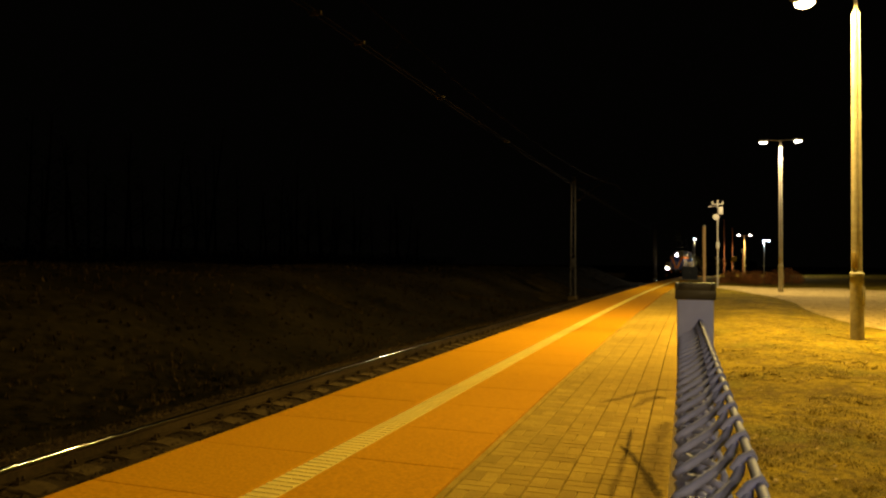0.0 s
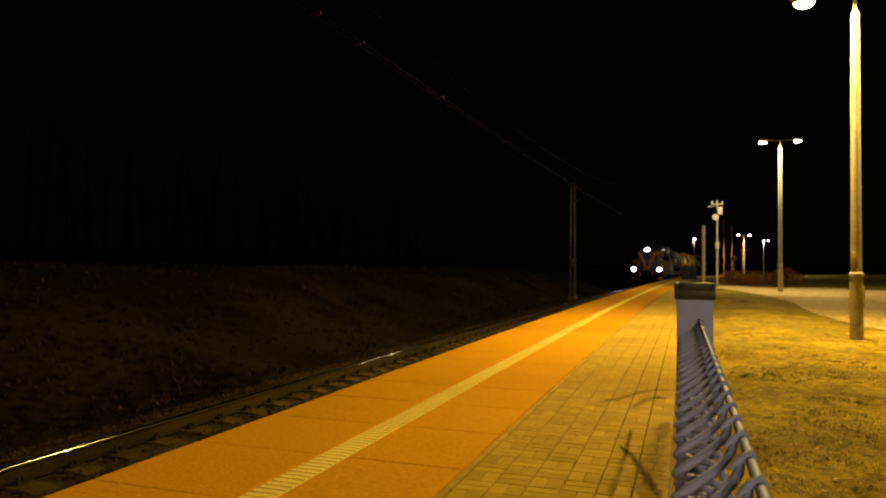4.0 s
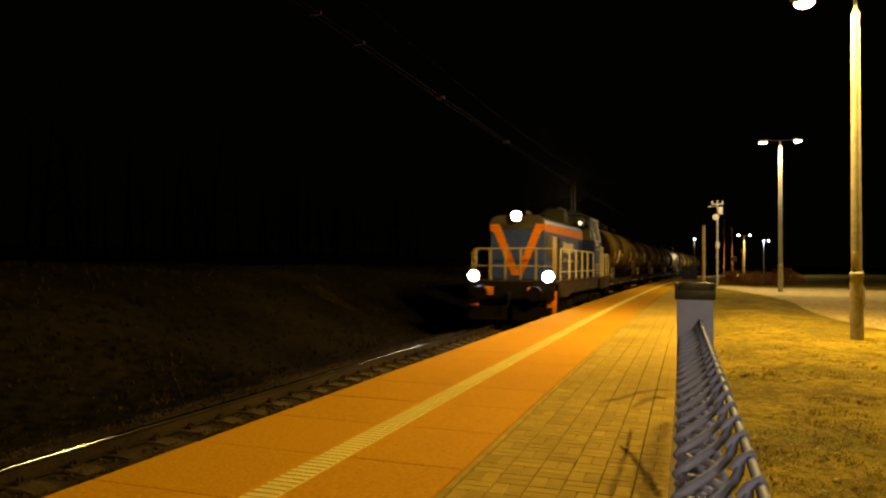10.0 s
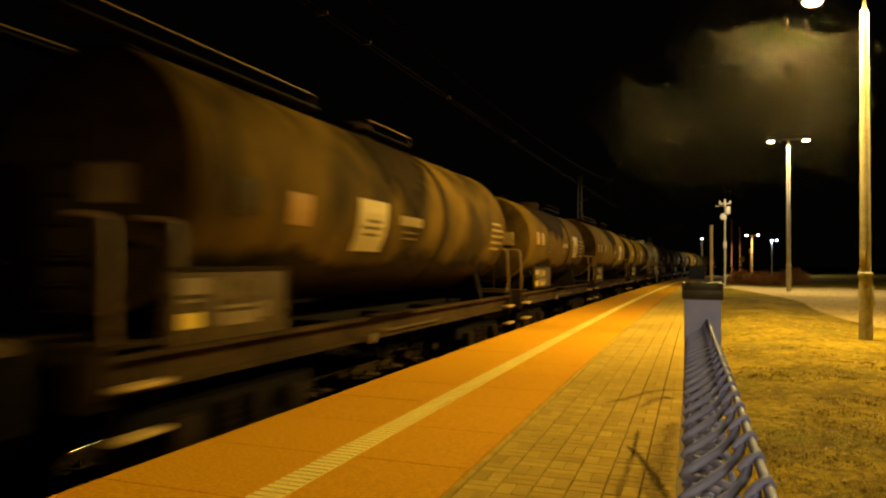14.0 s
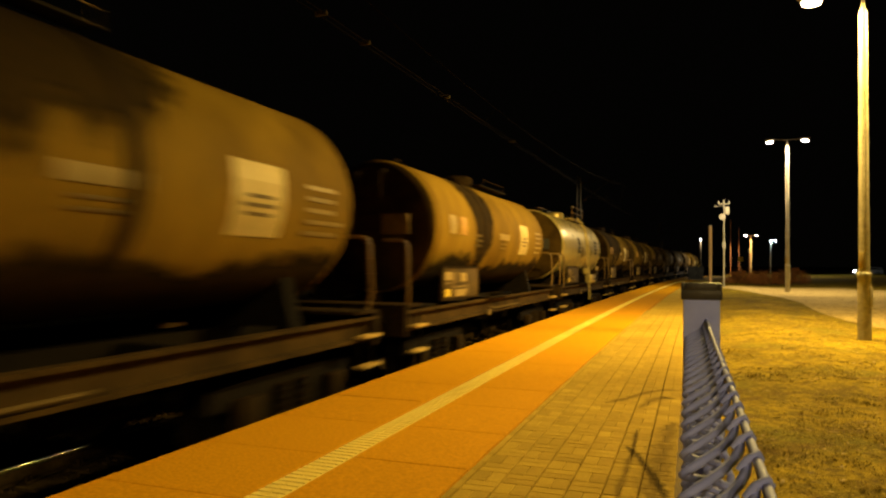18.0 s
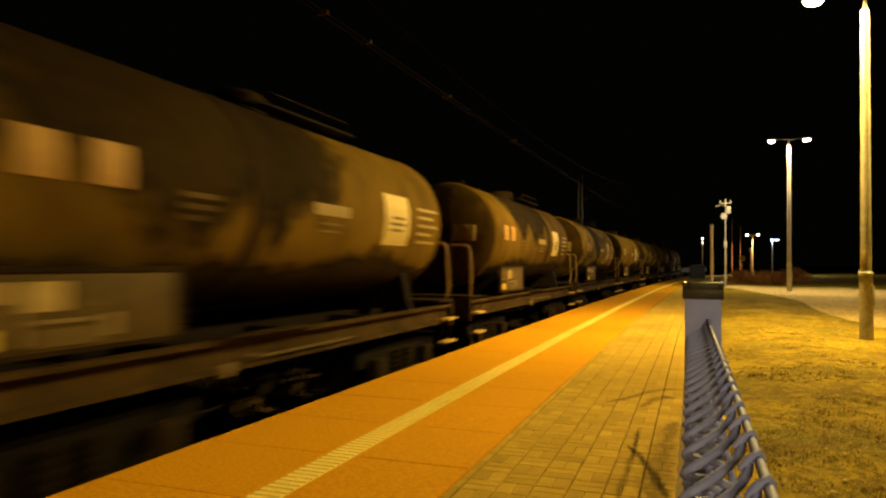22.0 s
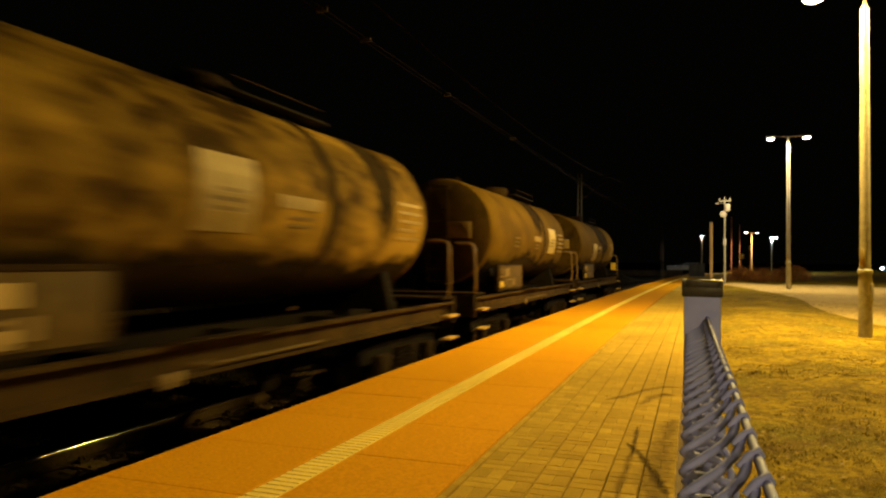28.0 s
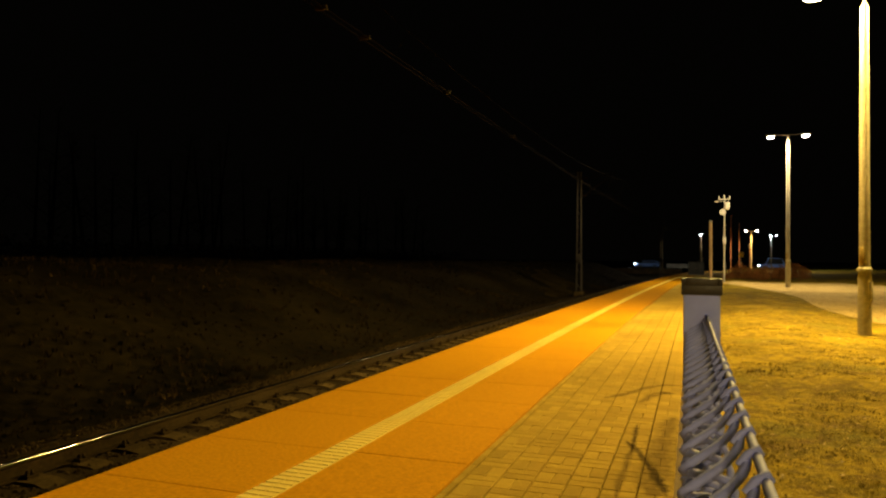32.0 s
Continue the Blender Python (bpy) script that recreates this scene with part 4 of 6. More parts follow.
    rails([(-1.3, 13.55, 1.5), (-1.25, 13.55, 2.35), (-1.15, 13.55, 2.46), (1.15, 13.55, 2.46), (1.25, 13.55, 2.35), (1.3, 13.55, 1.5)],
          [(-0.5, 13.55, 2.46), (0.5, 13.55, 2.46)], [(-1.27, 13.55, 1.9), (1.27, 13.55, 1.9)])
    for s in (-1.42, 1.42):
        rails([(s, 0.86, 1.45), (s, 0.9, 2.4), (s, 1.0, 2.47), (s, 8.1, 2.47), (s, 8.2, 2.4), (s, 8.24, 1.45)],
              [(s, 2.5 + 1.37 * k, 2.47) for k in range(4)], [(s, 0.86, 1.72), (s, 8.24, 1.72)])
        rails([(s, 11.55, 1.45), (s, 11.6, 2.4), (s, 11.7, 2.46), (s, 13.15, 2.46), (s, 13.3, 2.36), (s, 13.38, 1.45)],
              [(s, 12.5, 2.46)], [(s, 11.55, 1.72), (s, 13.38, 1.72)])
    add("fuel_tank", box(bm_new(), -1.2, 1.2, 4.7, 8.0, 0.5, 1.0, 0.06), "dark_steel")
    bogie(root, 2.9 - LOCO_MID, 1.3, 0.55)
    bogie(root, 10.6 - LOCO_MID, 1.3, 0.55)
    return root


# ---- tank wagons ----
TANK_R, TANK_Z = 1.18, 2.61


def sheet(b, cols, place):
    """Joins columns of points into a skin, with each point's place across it."""
    uv = b.loops.layers.uv.new("across")
    for i in range(len(cols) - 1):
        for k in range(len(cols[0]) - 1):
            corners = ((i, k), (i, k + 1), (i + 1, k + 1), (i + 1, k))
            f = b.faces.new([cols[ci][ck] for ci, ck in corners])
            for loop, (ci, ck) in zip(f.loops, corners):
                loop[uv].uv = place(ci, ck)


def tank_wagon(paint, label, rng, light_marks=True, long_walk=False, bigdark=None, ladder=False, h=4.3, big=2.15, size=0.86, marks=1.0, dark_ends=True, grow=0.0, low=2.2, tall=0.74, fore=0.3, front=5.3, back=5.3, board=(-0.2, 2.1), strap=1.1, small=(0.6, 1.22), inner=False, tail=False, belt=0.0):
    R, Z = TANK_R + grow, TANK_Z + grow
    q = R / TANK_R
    w = thing("tank_wagon", label, "tank wagon", group="tank wagons of the train")
    prof = [(-h - 0.2, 0.01), (-h - 0.18, 0.35 * q), (-h - 0.11, 0.8 * q), (-h - 0.03, 1.02 * q), (-h + 0.03, 1.12 * q), (-h + 0.1, 1.165 * q), (-h + 0.18, R)]
    prof = [(y - fore, r) for y, r in prof] + [(y, R) for y in (-2.6, -1.2, 0.0, 1.2, 2.6)] + [(-y, r) for y, r in prof[::-1]]
    tank = bm_new()
    lathe(tank, prof, True, 48)
    bmesh.ops.translate(tank, vec=(0, 0, Z), verts=tank.verts[:])
    shell = part("tank", tank, paint, w, smooth=50)
    # domed ends take a darker tone than the shell
    if dark_ends:
        for e in (-1, 1):
            cap = bm_new()
            lathe(cap, [(e * (h + 0.21), 0.01), (e * (h + 0.19), 0.35 * q), (e * (h + 0.12), 0.81 * q), (e * (h + 0.04), 1.03 * q), (e * (h - 0.02), 1.128 * q), (e * (h - 0.05), 1.15 * q)], True, 48)
            bmesh.ops.translate(cap, vec=(0, -fore if e < 0 else 0, Z), verts=cap.verts[:])
            part("tank_end", cap, "soot", w, "darker domed tank end", 60)
    for y in (-h - fore + 0.2, h - 0.2):
        b = bm_new()
        lathe(b, [(y - 0.03, R + 0.001), (y - 0.03, R + 0.008), (y + 0.03, R + 0.008), (y + 0.03, R + 0.001)], True, 48)
        bmesh.ops.translate(b, vec=(0, 0, Z), verts=b.verts[:])
        part("weld_seam", b, paint, w)

    def patch(name, y0, y1, z0, z1, material, side, off=0.006, parent=None, lab=""):
        """A plate that follows the tank's curve."""
        b = bm_new()
        rows = []
        for z in [z0 + (z1 - z0) * k / 4 for k in range(5)]:
            d = max(-0.98, min(0.98, (z - Z) / R))
            x = side * (R * math.sqrt(1 - d * d) + off)
            rows.append((b.verts.new((x, y0, z)), b.verts.new((x, y1, z))))
        for (a, c), (e, g) in zip(rows, rows[1:]):
            b.faces.new((a, c, g, e))
        bmesh.ops.solidify(b, geom=b.faces[:], thickness=0.004)
        return part(name, b, material, parent or w, lab, smooth=None)

    # markings along both sides: pale placards, bars of writing, a dark spill under the dome
    for s in (-1, 1):
        if light_marks:
            pl = patch("placard", big, big + size, low, low + tall, "placard" if marks else "plate_mid", s, 0.012, lab="pale square placard" if marks else "faded square placard")
            for k, (la, lb) in enumerate(((0.2, 0.62), (0.16, 0.7), (0.26, 0.66))):
                patch("lettering_bar", big + la * size, big + lb * size + 0.1, low + 0.2 + 0.09 * k, low + 0.24 + 0.09 * k, "plate_dull", s, 0.018, pl)
            if big > 0:
                for mid in small:
                    patch("placard", mid - h - 0.18, mid - h + 0.18, 2.5, 2.84, rng.choice(["plate_mid", "placard_orange", "placard_orange"]), s, 0.012)
                for k in range(3):
                    patch("lettering_bar", 2.0 - h, 2.0 - h + rng.uniform(0.35, 0.5), 2.3 + 0.1 * k, 2.35 + 0.1 * k, "plate_grimy", s, 0.012)
            elif h > 4.5:
                patch("placard", 1.4 - h, 1.85 - h, 2.35, 2.7, "placard_orange", s, 0.012, lab="small orange placard")
                patch("placard", 0.5 - h, 0.85 - h, 2.4, 2.75, "board_tan", s, 0.012)
            patch("lettering_strip", big + (-1.95 if big > 0 else 1.3), big + (-1.1 if big > 0 else 2.15), 2.5, 2.64, "plate_mid", s, 0.012)
            for k in range(5):
                patch("lettering_bar", h - 1.2, h - 1.2 + rng.uniform(0.6, 0.9), 2.25 + 0.13 * k, 2.3 + 0.13 * k, "plate_mid", s, 0.012)
            for k in range(2):
                patch("lettering_bar", big + (-1.8 if big > 0 else 1.5), big + (-1.3 if big > 0 else 2.0), 2.3 + 0.09 * k, 2.33 + 0.09 * k, "plate_dull", s, 0.012)
        else:
            patch("faded_panel", -0.78, -0.16, 2.25, 2.62, "plate_mid", s, 0.009, lab="faded panel of small writing")
            for k in range(4):
                patch("lettering_bar", -0.72, -0.72 + rng.uniform(0.4, 0.52), 2.28 + 0.09 * k, 2.315 + 0.09 * k, "plate_dull", s, 0.014)
            for yy, wide in ((-1.65, 0.62), (2.38, 0.8), (3.72, 0.3)):
                for k in range(4):
                    patch("lettering_bar", yy, yy + wide * rng.uniform(0.8, 1.1), 2.4 + 0.15 * k, 2.49 + 0.15 * k, "ink", s, 0.012)
            patch("lettering_strip", 0.55, 1.1, 2.62, 2.78, "plate_mid", s, 0.012)
            eq = part("equipment_box", box(bm_new(), min(1.12 * s, 1.34 * s), max(1.12 * s, 1.34 * s), 0.5, 1.75, 1.25, 1.56, 0.02), "silver", w, "pale equipment box on the sill")
            part("box_door", box(bm_new(), min(1.34 * s, 1.352 * s), max(1.34 * s, 1.352 * s), 0.62, 1.1, 1.3, 1.5), "plate_mid", eq, "", None)
            part("box_latch", box(bm_new(), min(1.34 * s, 1.36 * s), max(1.34 * s, 1.36 * s), 1.3, 1.62, 1.36, 1.41), "ink", eq, "", None)
            part("valve_box", box(bm_new(), min(1.0 * s, 1.2 * s), max(1.0 * s, 1.2 * s), 0.55, 1.15, 1.58, 1.82, 0.05), "silver", w, "rounded valve box")
            sg = part("sign_stand", box(bm_new(), min(1.2 * s, 1.22 * s), max(1.2 * s, 1.22 * s), 2.55, 3.25, 1.24, 1.72, 0.005), "rusty_steel", w, "dark stand with small pale signs")
            for ya in (2.58, 2.96):
                part("sign", box(bm_new(), min(1.2 * s, 1.23 * s), max(1.2 * s, 1.23 * s), ya, ya + 0.26, 1.73, 1.9, 0.004), "plate_mid", sg, "small pale sign", None)
            patch("placard", -2.4, -2.1, 2.05, 2.25, "placard", s)
            patch("placard", -1.9, -1.6, 2.05, 2.25, "placard", s)
    b = bm_new()
    y = strap
    lathe(b, [(y - 0.09, R + 0.002), (y - 0.09, R + 0.018), (y + 0.09, R + 0.018), (y + 0.09, R + 0.002)], True, 48)
    bmesh.ops.translate(b, vec=(0, 0, Z), verts=b.verts[:])
    part("strap", b, "rusty_steel" if light_marks else "silver", w, "dark strap round the tank")
    # dark spill from the dome down both sides
    if bigdark:
        mid, wide, deep = bigdark
        for s in (-1, 1):
            b = bm_new()
            cols = []
            seed = rng.uniform(0, 50)
            for i in range(81):
                u = i / 80
                yy = mid + wide * (u - 0.5)
                fall = deep * (math.sin(math.pi * u) ** 0.45) * (0.9 + 0.4 * noise.noise((yy * 1.1 + seed, s * 3.0, 0.0))) + 0.16 * noise.noise((yy * 5 + seed, 0, 1)) + 0.08 * noise.noise((yy * 13 + seed, 0, 1))
                col = []
                for k in range(15):
                    ang = 0.05 + max(0.05, fall) * k / 14
                    col.append(b.verts.new((s * (R + 0.008) * math.sin(ang), yy, Z + (R + 0.008) * math.cos(ang))))
                cols.append(col)
            sheet(b, cols, lambda i, k: (i / 80, k / 14))
            part("spill", b, "spill", w, "dark oily spill below the dome", smooth=60)
    # darker belt on the lower flanks, in the spill's colour, with a ragged upper edge
    for s in (-1, 1):
        b = bm_new()
        cols = []
        seed = rng.uniform(0, 50)
        for i in range(91):
            yy = -h - fore + 0.2 + (2 * h + fore - 0.4) * i / 90
            rise = 2.08 + belt + 0.3 * noise.noise((yy * 0.45 + seed, s * 2.0, 0.0)) + 0.12 * noise.noise((yy * 1.9 + seed, 0, 3)) + 0.05 * noise.noise((yy * 7 + seed, 0, 5))
            cols.append([b.verts.new((s * (R + 0.007) * math.sin(rise + (2.95 - rise) * k / 9), yy, Z + (R + 0.007) * math.cos(rise + (2.95 - rise) * k / 9))) for k in range(10)])
        sheet(b, cols, lambda i, k: (0.5, 1 - k / 9))
        part("grime", b, "spill", w, "dark belt with a ragged edge on the tank's lower flank", smooth=60)
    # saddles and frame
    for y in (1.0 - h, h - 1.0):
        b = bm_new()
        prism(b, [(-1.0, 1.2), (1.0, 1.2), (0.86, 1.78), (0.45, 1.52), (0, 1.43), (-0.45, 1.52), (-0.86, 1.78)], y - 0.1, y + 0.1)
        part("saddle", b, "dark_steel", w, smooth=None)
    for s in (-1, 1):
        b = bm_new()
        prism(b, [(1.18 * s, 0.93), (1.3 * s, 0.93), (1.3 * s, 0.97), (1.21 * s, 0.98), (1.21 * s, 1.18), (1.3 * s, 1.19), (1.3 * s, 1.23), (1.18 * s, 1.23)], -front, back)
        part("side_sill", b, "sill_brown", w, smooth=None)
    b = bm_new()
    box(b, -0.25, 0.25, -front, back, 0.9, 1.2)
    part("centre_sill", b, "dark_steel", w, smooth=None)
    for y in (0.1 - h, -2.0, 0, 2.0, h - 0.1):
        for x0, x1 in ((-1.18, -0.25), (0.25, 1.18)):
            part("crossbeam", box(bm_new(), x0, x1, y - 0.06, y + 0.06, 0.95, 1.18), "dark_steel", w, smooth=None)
    for e, he in ((-1, front - 0.8), (1, back - 0.8)):
        part("headstock", box(bm_new(), -1.3, 1.3, (he + 0.80) * e - 0.07, (he + 0.80) * e + 0.07, 0.85, 1.28, 0.01), "rusty_steel", w)
        part("end_platform", box(bm_new(), -1.3, 1.3, min((he + 0.20) * e, (he + 0.85) * e), max((he + 0.20) * e, (he + 0.85) * e), 1.28, 1.32, 0.005), "rusty_steel", w)
        for s in (-0.875, 0.875):
            buffer(w, s, (he + 0.87) * e, e)
        b = bm_new()
        box(b, -0.05, 0.05, min((he + 0.85) * e, (he + 1.20) * e), max((he + 0.85) * e, (he + 1.20) * e), 0.97, 1.08, 0.02)
        pipe(b, [(0, (he + 1.15) * e, 1.0), (0.05, (he + 1.20) * e, 0.8), (0, (he + 1.25) * e, 0.66)], 0.03, 6)
        part("coupling", b, "dark_steel", w)
        for s in (-1, 1):
            yi = (he - 0.05) * e
            if inner and e < 0:
                part("end_rail", pipe(bm_new(), [(1.24 * s, yi, 1.22), (1.24 * s, yi, 2.18), (1.21 * s, yi, 2.27), (1.12 * s, yi, 2.3), (0.95 * s, yi + 0.16 * e, 2.3)], 0.024, 8), "end_rail", w)
            for z in (0.6, 0.98):
                st = part("step", box(bm_new(), min(1.26 * s, 1.42 * s), max(1.26 * s, 1.42 * s), min((he + 0.22) * e, (he + 0.7) * e), max((he + 0.22) * e, (he + 0.7) * e), z, z + 0.035, 0.006), "step_plate", w, "pale step plate")
            part("step_hanger", pipe(bm_new(), [(1.3 * s, (he + 0.26) * e, 1.2), (1.3 * s, (he + 0.26) * e, 0.6)], 0.014, 6), "dark_steel", w)
            part("step_hanger", pipe(bm_new(), [(1.3 * s, (he + 0.64) * e, 1.2), (1.3 * s, (he + 0.64) * e, 0.6)], 0.014, 6), "dark_steel", w)
        yo = (he + 0.68) * e
        for s in (-1, 1):
            bow = [(1.24 * s, yo - 0.03 * e, 1.3), (1.27 * s, yo + 0.02 * e, 1.55), (1.25 * s, yo, 1.9), (1.24 * s, yo, 2.18), (1.21 * s, yo, 2.27), (1.12 * s, yo, 2.3), (0.85 * s, yo, 2.3)]
            if tail and e > 0:
                bow += [(0.36 * s, yo, 2.3), (0.3 * s, yo, 2.24), (0.3 * s, yo, 1.3)]
            part("end_rail", pipe(bm_new(), bow, 0.026, 8), "end_rail", w)
        part("end_plate", box(bm_new(), 0.25, 0.75, (h + 0.17 + fore * (e < 0)) * e - 0.04, (h + 0.17 + fore * (e < 0)) * e + 0.04, 2.45, 2.8, 0.005), "plate_dull" if light_marks else "ink", w)
    # information board with plates, brake gear
    b0, bl = board[0] - h, board[1]
    for s in (-1, 1):
        bd = part("label_board", box(bm_new(), 1.24 * s - 0.02, 1.24 * s + 0.02, b0, b0 + bl, 1.3 - 0.1 * (h > 4.5), 1.9, 0.008), "board_tan", w, "tan board with pale plates above the sill")
        x0, x1 = min(1.26 * s, 1.272 * s), max(1.26 * s, 1.272 * s)
        part("plate", box(bm_new(), x0, x1, b0 + 0.17, b0 + 0.4, 1.37, 1.5), "yellow_plate", bd, "yellow plate", None)
        for ya, yb, za, zb in ((b0 + 0.65, b0 + 0.95, 1.6, 1.8), (b0 + 1.03, b0 + 1.3, 1.62, 1.78), (b0 + 0.7, b0 + 1.25, 1.36, 1.48), (b0 + 0.13, b0 + 0.5, 1.66, 1.8)):
            part("plate", box(bm_new(), x0, x1, ya, yb, za, zb), rng.choice(["plate_mid", "plate_grimy", "plate_dull", "plate_grimy"]), bd, "", None)
        for ya, yb, za, zb in ((b0, b0 + bl, 1.86, 1.9), (b0, b0 + bl, 1.3 - 0.1 * (h > 4.5), 1.335 - 0.1 * (h > 4.5)), (b0, b0 + 0.035, 1.34, 1.86), (b0 + bl - 0.035, b0 + bl, 1.34, 1.86)):
            part("board_edge", box(bm_new(), x0, x1 + 0.004 * (s > 0), ya, yb, za, zb), "rusty_steel", bd, "", None)
        for ya, yb, za, zb in ((b0 + 0.56, b0 + 0.62, 1.38, 1.78), (b0 + 0.7, b0 + 1.2, 1.515, 1.545), (b0 + 1.3, b0 + 1.42, 1.4, 1.56), (b0 + 0.18, b0 + 0.4, 1.59, 1.62)):
            part("lettering_bar", box(bm_new(), x0, x1, ya, yb, za, zb), "plate_dull", bd, "", None)
        part("brake_lever", pipe(bm_new(), [(1.25 * s, -1.5, 1.05), (1.33 * s, -1.3, 1.02), (1.33 * s, 0.6, 1.02)], 0.018, 6), "plate_grimy", w)
        part("tread_plate", box(bm_new(), min(1.2 * s, 1.36 * s), max(1.2 * s, 1.36 * s), -1.9, -0.4, 1.235, 1.26, 0.004), "rusty_steel", w)
        part("yellow_mark", box(bm_new(), 1.34 * s - 0.012, 1.34 * s + 0.012, -1.95, -1.8, 0.9, 1.02, 0.004), "plate_dull", w)
        part("valve", tube(bm_new(), (0.6 * s, 0.3, 1.05), (1.15 * s, 0.3, 0.95), 0.1, None, 12), "rusty_steel", w)
    part("brake_cylinder", tube(bm_new(), (0.5, 0.8, 0.75), (0.5, 1.6, 0.75), 0.2, None, 14), "dark_steel", w)
    part("air_tank", tube(bm_new(), (-0.55, -1.4, 0.75), (-0.55, 0.2, 0.75), 0.2, None, 14), "dark_steel", w)
    # roof: dome, walkway and rails
    part("dome", lathe(bm_new(), [(Z + R - 0.05, 0.34), (Z + R + 0.17, 0.34), (Z + R + 0.22, 0.28), (Z + R + 0.24, 0.02)], False, 24), "rusty_steel" if light_marks else "silver", w)
    y0, y1 = (-0.9 - h, 3.0 - h) if long_walk else (-0.3, 2.6) if ladder else (-0.4, 1.8)
    top = Z + R
    for s in (-1, 1):
        part("walkway", box(bm_new(), min(0.42 * s, 0.68 * s), max(0.42 * s, 0.68 * s), y0, y1, top - 0.04, top - 0.01, 0.005), "dark_steel" if light_marks else "silver", w)
        for yy in (y0 + 0.05, (y0 + y1) / 2, y1 - 0.05):
            part("bracket", tube(bm_new(), (0.6 * s, yy, top - 0.03), (0.5 * s, yy, top - 0.13), 0.02, None, 6), "dark_steel", w)
    up = 0.45 if ladder else 0.12
    if long_walk:
        for s in (-1, 1):
            part("walkway", box(bm_new(), min(0.42 * s, 0.68 * s), max(0.42 * s, 0.68 * s), 4.5 - h, 6.1 - h, top - 0.04, top - 0.01, 0.005), "dark_steel", w)
            part("roof_rail", pipe(bm_new(), [(0.68 * s, 4.55 - h, top - 0.04), (0.68 * s, 4.55 - h, top + up), (0.68 * s, 6.05 - h, top + up), (0.68 * s, 6.05 - h, top - 0.04)], 0.008, 6), "end_rail", w)
    for x in (-0.68, 0.68):
        part("roof_rail", pipe(bm_new(), [(x, y0 + 0.2, top - 0.04), (x, y0 + 0.2, top + up), (x, y1 - 0.2, top + up), (x, y1 - 0.2, top - 0.04)], 0.012 if ladder else 0.008, 6), "end_rail" if ladder or long_walk else "rusty_steel", w)
        if ladder:
            part("roof_rail", pipe(bm_new(), [(x, y0 + 0.2, top + 0.22), (x, y1 - 0.2, top + 0.22)], 0.01, 6), "end_rail", w)
    # end ladder, or side ladder
    if ladder:
        for s in (-1, 1):
            lad = part("ladder", pipe(bm_new(), [(0.85 * s, -0.02, top), (1.12 * s, -0.02, 3.4), (1.27 * s, -0.02, 2.7), (1.34 * s, -0.02, 0.6)], 0.02, 6), "silver", w, "pale side ladder")
            part("stile", pipe(bm_new(), [(0.85 * s, 0.36, top), (1.12 * s, 0.36, 3.4), (1.27 * s, 0.36, 2.7), (1.34 * s, 0.36, 0.6)], 0.02, 6), "silver", lad)
            for k in range(10):
                part("rung", tube(bm_new(), ((1.343 - 0.033 * 0.2 * k) * s, -0.02, 0.7 + 0.2 * k), ((1.343 - 0.033 * 0.2 * k) * s, 0.36, 0.7 + 0.2 * k), 0.013, None, 6), "silver", lad)
    else:
        lad = part("ladder", pipe(bm_new(), [(0.25, -h - fore - 0.28, 1.3), (0.25, -h - fore - 0.28, top - 0.3), (0.25, -h - fore + 0.5, top + 0.05)], 0.018, 6), "rusty_steel", w)
        part("stile", pipe(bm_new(), [(-0.2, -h - fore - 0.28, 1.3), (-0.2, -h - fore - 0.28, top - 0.3), (-0.2, -h - fore + 0.5, top + 0.05)], 0.018, 6), "rusty_steel", lad)
        for k in range(9):
            part("rung", tube(bm_new(), (-0.2, -h - fore - 0.28, 1.5 + 0.26 * k), (0.25, -h - fore - 0.28, 1.5 + 0.26 * k), 0.012, None, 6), "rusty_steel", lad)
    bogie(w, 1.95 - front, 0.9, 0.46)
    bogie(w, back - 1.75, 0.9, 0.46)
    return w


